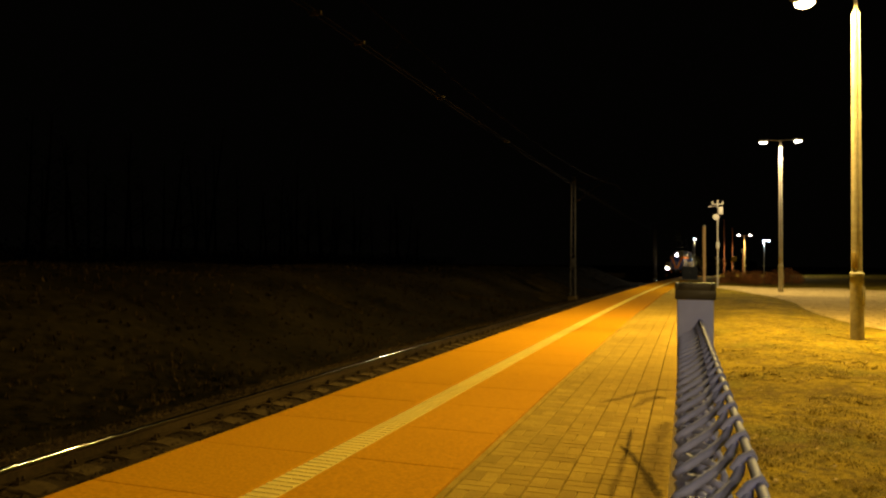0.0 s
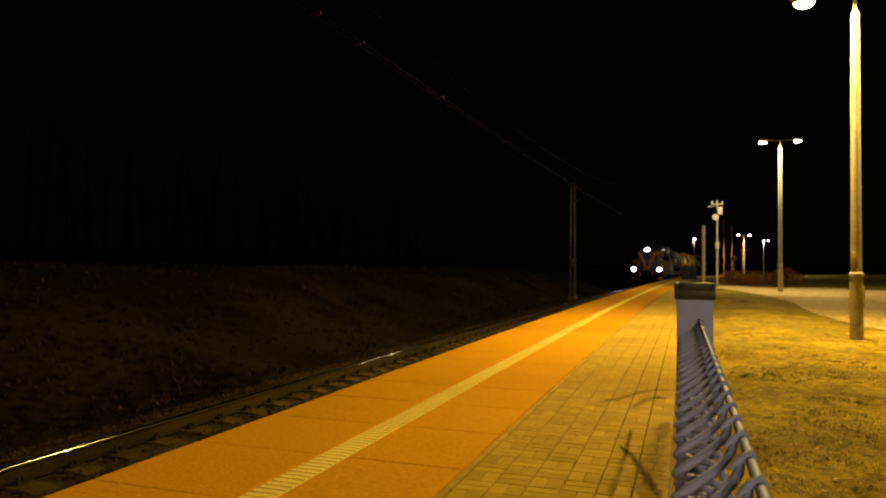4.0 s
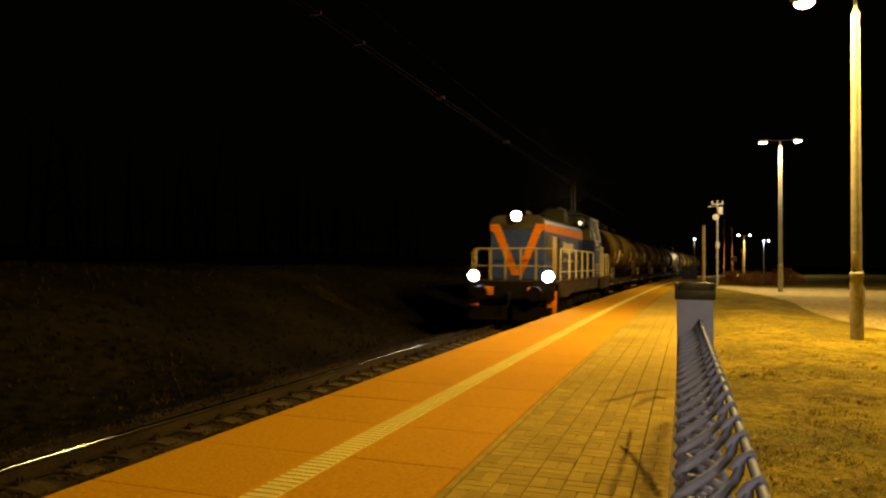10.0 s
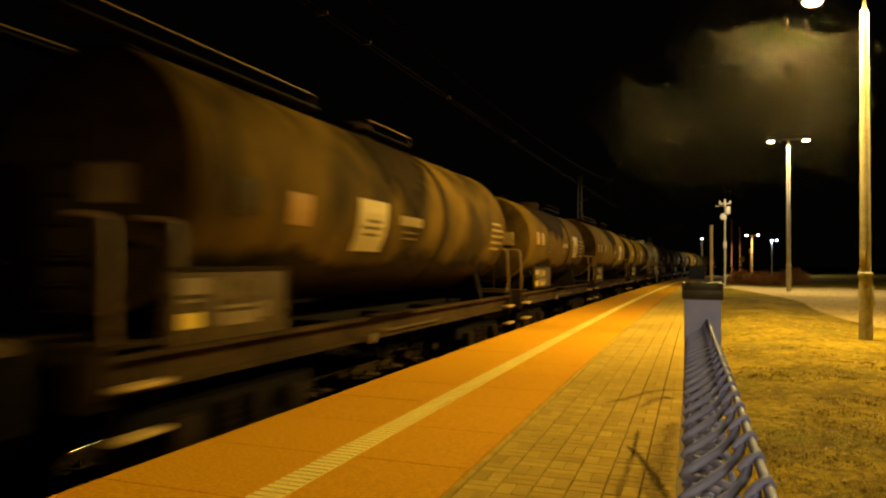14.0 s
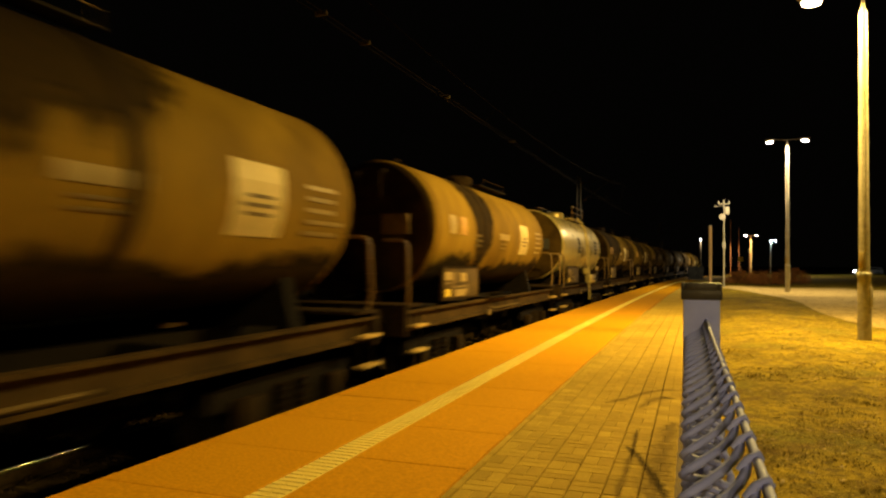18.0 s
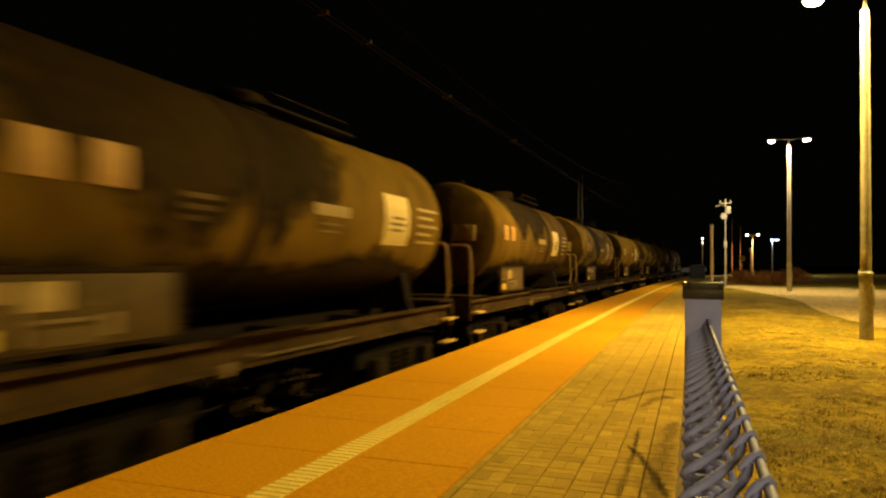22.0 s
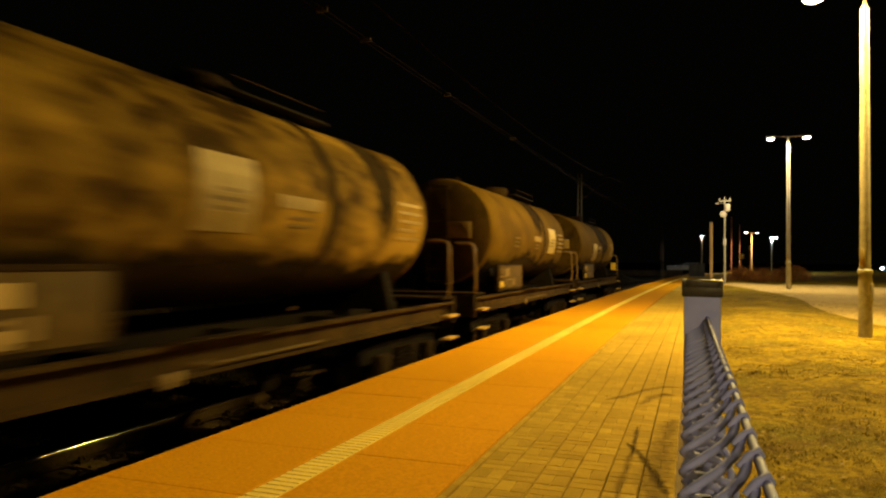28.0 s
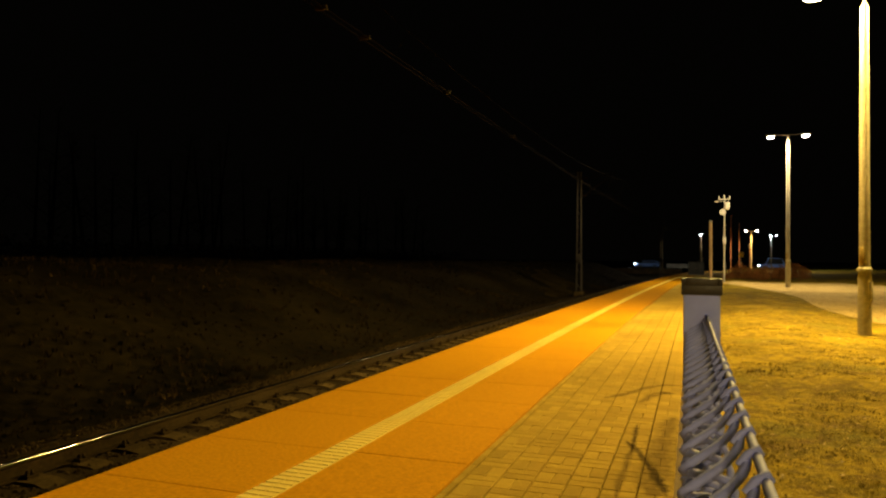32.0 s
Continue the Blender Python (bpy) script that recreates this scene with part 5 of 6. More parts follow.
rng = random.Random(4)
TRAIN = [(LOCO_MID, locomotive())]
REARS = [26.07, 37.83, 50.97, 63.01, 74.77, 86.28, 98.57, 110.75, 123.15, 135.68, 148.18, 161.06]
STYLES = [
    ("grey", "brown tank wagon streaked with dark spills and bearing pale placards", dict(long_walk=True, bigdark=(-0.3, 2.8, 1.7), h=5.2, big=-2.17, grow=0.1, low=2.1, tall=0.68, front=6.3, back=5.55, fore=0.12, board=(-0.4, 1.8), inner=True)),
    ("brown", "dull brown tank wagon with faded lettering", dict(bigdark=(-0.8, 6.0, 1.6), big=1.87, front=6.05, back=5.03)),
    ("tan", "ochre tank wagon with a long roof walkway and dark spill", dict(long_walk=True, bigdark=(0.3, 3.8, 1.75), h=4.85, big=2.32, grow=0.06, front=6.5, back=5.4, fore=0.62, board=(-0.7, 1.8), small=(-0.05, 0.81, 2.08), inner=True)),
    ("tan", "ochre tank wagon with a dark strap and pale placards", dict(bigdark=(-1.7, 1.9, 2.5), strap=-1.56, big=1.43, front=6.1, back=5.2)),
    ("silver", "pale cream tank wagon with black lettering bars and side ladder", dict(light_marks=False, ladder=True, front=5.5, back=5.2, fore=0.2, board=(0.15, 2.2), strap=0.5, inner=True, belt=0.35)),
    ("brown", "brown and ochre tank wagon with grimy spill", dict(bigdark=(-1.7, 6.0, 2.3), strap=-1.15, big=1.87, front=5.25, back=4.45)),
    ("brown", "dark brown tank wagon with pale placards", dict(bigdark=(-0.9, 5.2, 1.9), big=1.68, front=6.7, back=4.4)),
    ("mottled", "mottled weather-worn tank wagon with patchy paint", dict(bigdark=(-1.4, 2.0, 2.0), big=1.75, marks=0, front=6.8, back=4.5, fore=0.5, strap=-0.8, board=(0.0, 2.1))),
    ("tan", "ochre tank wagon with scuffed paint", dict(big=1.8, front=6.84, back=4.6)),
    ("mottled", "mottled pale and brown tank wagon with dark drips", dict(bigdark=(2.7, 0.9, 2.3), big=-1.38, marks=0, front=6.8, back=5.3)),
    ("brown", "brown tank wagon with a pale placard behind its strap", dict(bigdark=(0.5, 1.5, 1.7), big=1.72, size=0.95, front=5.9, back=5.3, fore=0.08, board=(0.15, 2.2), small=(), belt=-0.05)),
    ("brown", "grimy brown tank wagon at the end of the train", dict(bigdark=(0.8, 3.6, 2.2), big=-2.1, size=1.0, h=4.42, low=2.02, tall=0.7, front=6.6, fore=0.75, board=(-0.5, 2.3), tail=True)),
]
for rear, (paint, label, opts) in zip(REARS, STYLES):
    TRAIN.append((rear - opts.get("h", 4.3), tank_wagon(paint, label, rng, **opts)))

last = TRAIN[-1][1]
board = part("tail_board", box(bm_new(), 0.95, 1.2, 4.98, 5.03, 1.55, 1.92, 0.01), "yellow_plate", last, "yellow tail signal box")
part("bracket", box(bm_new(), 1.0, 1.06, 5.0, 5.05, 1.3, 1.56, 0.005), "dark_steel", last)


SPEEDS = [(12.0, 8.0), (16.0, 8.05), (17.7, 8.15), (20.5, 7.9), (22.0, 7.9), (23.5, 8.3), (26.0, 8.45), (28.5, 8.6), (31.0, 8.6), (32.0, 8.4)]


def head_at(t):
    """Where the train's front is along the line at t seconds; its pace surges a little."""
    if t <= 12.0:
        return 5.4 + 8.02 * (12.0 - t) + 0.025 * (12.0 - t) ** 2
    gone = 0.0
    for (t0, v0), (t1, v1) in zip(SPEEDS, SPEEDS[1:]):
        d = min(t, t1) - t0
        if d > 0:
            gone += v0 * d + (v1 - v0) / (t1 - t0) * d * d / 2
    return 5.4 - gone


# ---- sleepers, slabs, tactile strip, pavers ----
def along(x, y, z=0.0, rz=0.0):
    return pose(bend(x, y), y, z, 0, 0, turn_at(y) + rz)


def sleepers():
    b = bm_new()
    prism(b, [(-1.3, -0.2), (1.3, -0.2), (1.28, -0.02), (1.2, 0.0), (0.45, 0.0), (0.3, -0.03), (-0.3, -0.03), (-0.45, 0.0), (-1.2, 0.0), (-1.28, -0.02)], -0.13, 0.13)
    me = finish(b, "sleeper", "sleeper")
    c = bm_new()
    box(c, -0.045, 0.045, -0.06, 0.06, 0.0, 0.03)
    tube(c, (0, -0.03, 0.03), (0, -0.03, 0.075), 0.02, None, 6)
    tube(c, (0.03, 0.0, 0.04), (-0.03, 0.05, 0.055), 0.014, None, 5)
    clip = finish(c, "rail_clip", "rail_side")
    for i in range(165):
        y = -4.0 + 0.6 * i
        ob = new("sleeper", me)
        ob.matrix_basis = along(TRACK, y, RAIL_Z - 0.172)
        tagged(ob, "weathered concrete sleeper bedded in dark ballast", "sleeper", group="sleepers")
        if y < 50:
            for cx in (-0.86, -0.645, 0.645, 0.86):
                part("rail_clip", clip, None, ob, at=pose(cx, 0, 0))


sleepers()


def stones():
    rs = random.Random(8)
    verts, faces = [], []
    for i in range(9000):
        y = 1.5 + 40 * rs.random() ** 1.6
        x = TRACK + rs.uniform(-2.6, 1.6)
        r = rs.uniform(0.018, 0.042)
        z = bed_z(x, y) + r * 0.3
        k = len(verts)
        px = bend(x, y)
        for d in ((1, 0, 0), (0, 1, 0), (-1, 0, 0), (0, -1, 0), (0, 0, 1), (0, 0, -1)):
            verts.append((px + r * d[0] * rs.uniform(0.6, 1.2), y + r * d[1] * rs.uniform(0.6, 1.2), z + r * d[2] * rs.uniform(0.5, 1)))
        faces += [(k + a, k + b, k + 4) for a, b in ((0, 1), (1, 2), (2, 3), (3, 0))] + [(k + b, k + a, k + 5) for a, b in ((0, 1), (1, 2), (2, 3), (3, 0))]
    me = bpy.data.meshes.new("ballast_stones")
    me.from_pydata(verts, [], faces)
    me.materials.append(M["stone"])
    tagged(new("ballast_stones", me), "loose dark crushed stones between the sleepers", "ballast", kind="stuff")


stones()
STRIP_L, STRIP_R, PAVE_L, PAVE_R = -2.3985, -2.1985, -1.3634, -0.105


def slab_mesh(name, x0, x1, length, material, thick=0.07, gap=0.008):
    b = bm_new()
    box(b, x0 + gap / 2, x1 - gap / 2, gap / 2, length - gap / 2, -thick, 0.0)
    top = [e for e in b.edges if all(v.co.z > -0.001 for v in e.verts)]
    bmesh.ops.bevel(b, geom=top, offset=0.004, segments=1, affect="EDGES")
    return finish(b, name, material, None)


def slabs():
    rs = random.Random(3)
    outer = slab_mesh("edge_slab", EDGE - STRIP_L, 0.0, 1.0, "orange_slab", 0.11)
    inner = slab_mesh("inner_slab", 0.0, PAVE_L - STRIP_R, 1.0, "orange_slab")
    b = bm_new()
    box(b, 0.002, 0.198, 0.003, 0.997, -0.07, -0.004)
    for k in range(14):
        y0 = 0.012 + k / 14
        box(b, 0.008, 0.097, y0, y0 + 0.04, -0.004, 0.005)
        box(b, 0.103, 0.192, y0, y0 + 0.04, -0.004, 0.005)
    tact = finish(b, "tactile_slab", "tactile", None)
    for i in range(-20, 100):
        y = 0.39 + i
        for me, x in ((outer, STRIP_L), (inner, STRIP_R), (tact, STRIP_L)):
            ob = new(me.name, me)
            ob.parent = platform
            ob.matrix_basis = along(x, y, rs.uniform(-0.0015, 0.0015))


slabs()


def pavers():
    """Basket weave: squares of two bricks, turned by a quarter from square to square."""
    rs = random.Random(5)
    b = bm_new()
    box(b, 0.0026, 0.0974, 0.0026, 0.1974, -0.06, 0.0)
    top = [e for e in b.edges if all(v.co.z > -0.001 for v in e.verts)]
    bmesh.ops.bevel(b, geom=top, offset=0.005, segments=1, affect="EDGES")
    brick = finish(b, "paver", "paver", None)
    base_v = [tuple(v.co) for v in brick.vertices]
    base_f = [tuple(p.vertices) for p in brick.polygons]
    verts, faces = [], []
    count = 0
    x0 = PAVE_L + 0.065
    for j in range(-99, 300):
        y = 0.2 * j
        for i in range(6):
            x = x0 + 0.2035 * i
            for h in (0, 1):
                if (i + j) % 2:
                    at = along(x + 0.098 * h, y, rs.uniform(-0.001, 0.001), rs.uniform(-0.4, 0.4))
                else:
                    at = along(x, y + 0.1 + 0.1 * h, rs.uniform(-0.001, 0.001), -90 + rs.uniform(-0.4, 0.4))
                if 2.6 < y < 7.4 and count < 300:
                    ob = new("paver", brick)
                    ob.parent = platform
                    ob.matrix_basis = at
                    count += 1
                else:
                    k = len(verts)
                    verts += [tuple(at @ Vector(v)) for v in base_v]
                    faces += [tuple(k + q for q in f) for f in base_f]
    me = bpy.data.meshes.new("paver_field")
    me.from_pydata(verts, [], faces)
    me.materials.append(M["paver_far"])
    ob = new("paver_field", me)
    ob.parent = platform
    tagged(ob, kind="stuff")
    # a narrow border course and the plain rest further off
    b = bm_new()
    box(b, 0.012, 0.054, 0.003, 0.197, -0.06, 0.0)
    border = finish(b, "border_paver", "paver", None)
    for j in range(-10, 110):
        ob = new("border_paver", border)
        ob.parent = platform
        ob.matrix_basis = along(PAVE_L + 0.004, 0.2 * j)
    far = strip("paving", PAVE_L, PAVE_R, -0.05, -0.001, [60 + 2.0 * i for i in range(22)], "paver_far", "yellowish grey block paving", "paving")


pavers()


# ---- path, grass, litter, shrubs ----
def sheet(name, outline, z_of, material, label, category, kind, cuts=14, thick=0.0):
    """A flat patch of ground with this outline, laid on the terrain."""
    b = bm_new()
    b.faces.new([b.verts.new((x, y, 0)) for x, y in outline])
    bmesh.ops.triangulate(b, faces=b.faces[:])
    for _ in range(4):
        bmesh.ops.subdivide_edges(b, edges=[e for e in b.edges if e.calc_length() > 0.8], cuts=1)
        bmesh.ops.triangulate(b, faces=b.faces[:])
    for v in b.verts:
        v.co.z = z_of(v.co.x, v.co.y)
    return solid(name, b, material, label, category, kind=kind, smooth=60)


def over_ground(x, y):
    return ground_z(x - K * y * y / 2, y) + 0.02


sheet("footpath", [(1.9, 44.5), (2.7, 41.0), (3.4, 37.2), (3.9, 33.0), (4.05, 29.0), (3.75, 25.0), (3.7, 21.9), (3.9, 18.4), (4.5, 16.2), (7.0, 15.0), (12.0, 15.5), (14.0, 24.0), (13.0, 36.0), (11.0, 46.0), (9.2, 52.0), (5.2, 50.5), (2.6, 50.0)],
      over_ground, "sand", "trodden sandy footpath widening beside the platform", "path", "structure")


def tufts(name, count, place, height, width, material, label, category="grass", seed=1, lean=0.5):
    rs = random.Random(seed)
    verts, faces = [], []
    for _ in range(count):
        x, y, z, size = place(rs)
        for _ in range(rs.randint(4, 8)):
            a = rs.uniform(0, 6.283)
            h, w = height * size * rs.uniform(0.5, 1.2), width * rs.uniform(0.6, 1.3)
            ox, oy = x + rs.gauss(0, 0.03 * size), y + rs.gauss(0, 0.03 * size)
            dx, dy = math.cos(a), math.sin(a)
            l = h * rs.uniform(0.1, lean * 2)
            k = len(verts)
            verts += [(ox - w * dy, oy + w * dx, z - 0.01), (ox + w * dy, oy - w * dx, z - 0.01), (ox + dx * l * 0.4 + w * dy * 0.7, oy + dy * l * 0.4 - w * dx * 0.7, z + h * 0.6), (ox + dx * l * 0.4 - w * dy * 0.7, oy + dy * l * 0.4 + w * dx * 0.7, z + h * 0.6), (ox + dx * l, oy + dy * l, z + h)]
            faces += [(k, k + 1, k + 2, k + 3), (k + 3, k + 2, k + 4)]
    me = bpy.data.meshes.new(name)
    me.from_pydata(verts, [], faces)
    me.materials.append(M[material])
    return tagged(new(name, me), label, category, kind="stuff")


def lawn(rs):
    while True:
        y = 0.3 + 34 * rs.random() ** 1.5
        x = 0.16 + (1.5 + y * 0.55) * rs.random()
        n = noise.noise((x * 0.9, y * 0.9, 4.2))
        if n > -0.25 and not (y > 15.5 and x > 3.6):
            return x + K * y * y / 2, y, ground_z(x, y), 0.7 + 0.6 * max(0.0, n + 0.3)


tufts("grass_tufts", 12000, lawn, 0.016, 0.0045, "blade", "short dry yellow-green grass tufts", seed=11, lean=1.6)


def bank(rs):
    y = 5 + 85 * rs.random() ** 1.2
    x = -8.3 - 26 * rs.random() ** 1.4
    n = noise.noise((x * 0.25, y * 0.2, 9.1))
    return bend(x, y), y, ground_z(x, y), 0.5 + 1.3 * max(0.0, n + 0.3)


# weed colour lowered along with the bank's, standing for missing lamp light
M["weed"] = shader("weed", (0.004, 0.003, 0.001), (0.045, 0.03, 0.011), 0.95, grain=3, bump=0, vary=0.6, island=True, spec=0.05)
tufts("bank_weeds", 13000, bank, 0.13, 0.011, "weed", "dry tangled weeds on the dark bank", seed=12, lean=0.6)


# paler tone puts the bank's lit patches into the grass colour
M["straw"] = shader("straw", (0.02, 0.015, 0.005), (0.075, 0.055, 0.02), 0.95, grain=3, bump=0, vary=0.5, island=True, spec=0.03)


def straw(rs):
    while True:
        y = 22 + 45 * rs.random()
        x = -8.4 - 6.5 * rs.random() ** 1.2
        n = noise.noise((x * 0.22, y * 0.09, 2.4)) + 0.5 * noise.noise((x * 0.7, y * 0.4, 6.6))
        if n > 0.14:
            return bend(x, y), y, ground_z(x, y), 0.6 + 1.2 * n


tufts("bank_straw", 5000, straw, 0.12, 0.008, "straw", "dry grass on the dark bank, coloured paler as if lit", seed=15, lean=0.9)


def woods():
    """Bare trees, with added undergrowth, in the dark behind the bank."""
    rs = random.Random(44)
    verts, faces = [], []

    def limb(a, b, r0, r1):
        k = len(verts)
        side = (b - a).cross(Vector((0.3, 0.9, 0.2))).normalized()
        other = (b - a).cross(side).normalized()
        for c, r in ((a, r0), (b, r1)):
            for q in range(4):
                verts.append(tuple(c + side * (r * math.cos(1.5708 * q)) + other * (r * math.sin(1.5708 * q))))
        for q in range(4):
            faces.append((k + q, k + (q + 1) % 4, k + 4 + (q + 1) % 4, k + 4 + q))

    for i in range(70):
        y = 4 + 118 * (i + rs.random()) / 70
        x = bend(-47 - 22 * rs.random(), y)
        foot = Vector((x, y, ground_z(x, y) - 0.3))
        high = rs.uniform(8, 15)
        lean = Vector((rs.gauss(0, 0.5), rs.gauss(0, 0.5), 0))
        top = foot + lean + Vector((0, 0, high))
        limb(foot, foot.lerp(top, 0.5), 0.2, 0.13)
        limb(foot.lerp(top, 0.5), top, 0.13, 0.03)
        for _ in range(22):
            u = rs.uniform(0.25, 0.97)
            a = foot.lerp(top, u)
            w = rs.uniform(0, 6.283)
            long = (1.1 - u) * rs.uniform(1.5, 4.0)
            b = a + Vector((math.cos(w) * long, math.sin(w) * long, long * rs.uniform(0.3, 0.9)))
            limb(a, b, 0.05 * (1.2 - u), 0.012)
            for _ in range(3):
                c = a.lerp(b, rs.uniform(0.4, 0.9))
                limb(c, c + Vector((rs.gauss(0, 0.5), rs.gauss(0, 0.5), rs.uniform(0.2, 0.9))), 0.014, 0.006)
    # unseen undergrowth, added to cover the bright line of far ground
    for _ in range(16000):
        y = 2 + 122 * rs.random()
        x = bend(-44 - 24 * rs.random(), y)
        c = Vector((x, y, ground_z(x, y) + 2.6 * rs.random() ** 1.6 * (0.6 + 0.5 * noise.noise((x * 0.3, y * 0.3, 0)))))
        u = Vector((rs.gauss(0, 1), rs.gauss(0, 1), rs.gauss(0, 1))).normalized() * rs.uniform(0.1, 0.3)
        v = u.cross(Vector((rs.gauss(0, 1), rs.gauss(0, 1), rs.gauss(0, 1)))).normalized() * 0.1
        k = len(verts)
        verts.extend([tuple(c - u), tuple(c + v), tuple(c + u), tuple(c - v)])
        faces.append((k, k + 1, k + 2, k + 3))
    me = bpy.data.meshes.new("woods")
    me.from_pydata(verts, [], faces)
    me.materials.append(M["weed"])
    tagged(new("woods", me), "bare dark trees behind the bank with added undergrowth", "woods", kind="stuff")


woods()


def verge(rs):
    y = 2 + 60 * rs.random() ** 1.3
    x = TRACK - rs.uniform(2.0, 3.4)
    return bend(x, y), y, bed_z(x, y) - 0.02, rs.uniform(0.4, 1.2)


tufts("verge_weeds", 2600, verge, 0.09, 0.006, "weed", "sparse dry weeds beside the ballast", seed=13, lean=0.7)


def litter():
    rs = random.Random(21)
    verts, faces = [], []
    for _ in range(3200):
        y = 0.6 + 22 * rs.random() ** 1.4
        x = 0.2 + (1.6 + 0.5 * y) * rs.random()
        s = 0.006 + 0.026 * rs.random() ** 3
        a = rs.uniform(0, 6.283)
        z = ground_z(x, y) + 0.012
        c, d = math.cos(a), math.sin(a)
        k = len(verts)
        xb = x + K * y * y / 2
        for px, py, pz in ((-1.3, 0, 0.002), (0, -0.5, 0.0), (1.3, 0, 0.003), (0, 0.5, 0.004)):
            verts.append((xb + s * (px * c - py * d), y + s * (px * d + py * c), z + pz * rs.uniform(0.5, 2)))
        faces.append((k, k + 1, k + 2, k + 3))
    me = bpy.data.meshes.new("leaf_litter")
    me.from_pydata(verts, [], faces)
    me.materials.append(M["leaf"])
    tagged(new("leaf_litter", me), "scattered dry leaves and twigs on the grass", "leaves", kind="stuff")


litter()


def shrub(x, y, wide, deep, high, seed, label):
    """Stems with a loose crown of small leaf clumps."""
    rs = random.Random(seed)
    root = thing("shrub", label, "shrub", pose(x, y, 0), group="shrubs beyond the path")
    tips = []
    for _ in range(26):
        ax, ay = rs.uniform(-wide, wide), rs.uniform(-deep, deep)
        h = high * rs.uniform(0.5, 1.0) * math.sqrt(max(0.05, 1 - (ax / wide) ** 2 * 0.8))
        part("stem", pipe(bm_new(), [(ax * 0.7, ay * 0.7, -0.1), (ax * 0.85, ay * 0.85, h * 0.5), (ax, ay, h)], 0.012, 4), "dirt", root)
        tips.append((ax, ay, h))
    verts, faces = [], []
    for _ in range(2600):
        ax, ay, h = rs.choice(tips)
        px, py, pz = ax + rs.gauss(0, 0.22), ay + rs.gauss(0, 0.2), h * rs.uniform(0.15, 1.05) + rs.gauss(0, 0.05)
        u = Vector((rs.gauss(0, 1), rs.gauss(0, 1), rs.gauss(0, 1))).normalized() * rs.uniform(0.04, 0.09)
        v = u.cross(Vector((rs.gauss(0, 1), rs.gauss(0, 1), rs.gauss(0, 1)))).normalized() * 0.035
        k = len(verts)
        q = Vector((px, py, max(0.0, pz)))
        verts += [tuple(q - u), tuple(q + v), tuple(q + u), tuple(q - v)]
        faces.append((k, k + 1, k + 2, k + 3))
    me = bpy.data.meshes.new("crown")
    me.from_pydata(verts, [], faces)
    me.materials.append(M["bush"])
    part("crown", me, None, root)


shrub(4.0, 57.0, 1.2, 0.8, 1.15, 31, "low reddish-brown leafless shrub beyond the path")
shrub(5.6, 58.5, 1.3, 0.8, 1.1, 32, "low reddish-brown leafless shrub beyond the path")
shrub(7.6, 60.5, 1.2, 0.8, 1.2, 33, "low brown shrub beyond the path")


def stain(points, width, seed, material="dirt_thin"):
    """A dark streak on the paving along these points, fading to its sides."""
    rs = random.Random(seed)
    pts = []
    for (x0, y0), (x1, y1) in zip(points, points[1:]):
        for k in range(6):
            pts.append((x0 + (x1 - x0) * k / 6, y0 + (y1 - y0) * k / 6))
    pts.append(points[-1])
    verts, faces, across = [], [], []
    w = width
    for i, (x, y) in enumerate(pts):
        a, c = pts[max(0, i - 1)], pts[min(len(pts) - 1, i + 1)]
        d = Vector((c[0] - a[0], c[1] - a[1])).normalized()
        w = 0.5 * w + 0.5 * width * rs.uniform(0.6, 1.4)
        end = min(1.0, 0.3 + 0.25 * min(i, len(pts) - 1 - i))
        for side in (-1, 0, 1):
            verts.append((x - side * d.y * w * end, y + side * d.x * w * end, 0.006))
            across.append((0.5 + 0.5 * side, 0.0))
    for i in range(len(pts) - 1):
        for k in (0, 1):
            p = 3 * i + k
            faces.append((p, p + 1, p + 4, p + 3))
    me = bpy.data.meshes.new("dirt_streak")
    me.from_pydata(verts, [], faces)
    uv = me.uv_layers.new(name="across")
    for loop in me.loops:
        uv.data[loop.index].uv = across[loop.vertex_index]
    me.materials.append(M[material])
    tagged(new("dirt_streak", me), "dark streak on the paving", "dirt", kind="stuff")


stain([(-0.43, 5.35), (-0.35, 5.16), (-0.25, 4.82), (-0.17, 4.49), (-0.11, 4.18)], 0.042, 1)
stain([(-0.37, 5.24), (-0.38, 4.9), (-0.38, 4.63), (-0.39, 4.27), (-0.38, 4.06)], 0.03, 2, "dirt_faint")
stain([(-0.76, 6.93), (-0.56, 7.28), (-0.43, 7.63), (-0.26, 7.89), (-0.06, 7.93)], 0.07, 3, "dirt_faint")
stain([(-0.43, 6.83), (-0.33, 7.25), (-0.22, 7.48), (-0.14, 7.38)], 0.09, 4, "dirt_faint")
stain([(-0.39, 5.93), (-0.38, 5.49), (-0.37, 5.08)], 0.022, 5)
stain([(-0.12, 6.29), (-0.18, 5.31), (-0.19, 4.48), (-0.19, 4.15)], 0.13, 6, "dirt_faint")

# ---- the far road with its traffic ----
for name, x0, x1 in (("road", -60.0, -1.0), ("road", 6.5, 90.0)):
    solid(name, box(bm_new(), x0, x1, 137.0, 143.5, -1.6, -0.05, 0.05), "ballast", "dark raised road crossing beyond the platform", "road", kind="structure")
barrier = thing("guard_rail", "pale steel guard rail beside the far road", "guard rail", pose(-1.9, 136.4, -0.1))
for bz in (0.22, 0.62):
    part("rail_beam", prism(bm_new(), [(-0.03, bz), (0.04, bz + 0.07), (-0.01, bz + 0.15), (0.04, bz + 0.23), (-0.03, bz + 0.3), (-0.05, bz + 0.3), (-0.05, bz)], -1.9, 1.9), "white_paint", barrier, smooth=None, at=pose(0, 0, 0, 0, 0, -90))
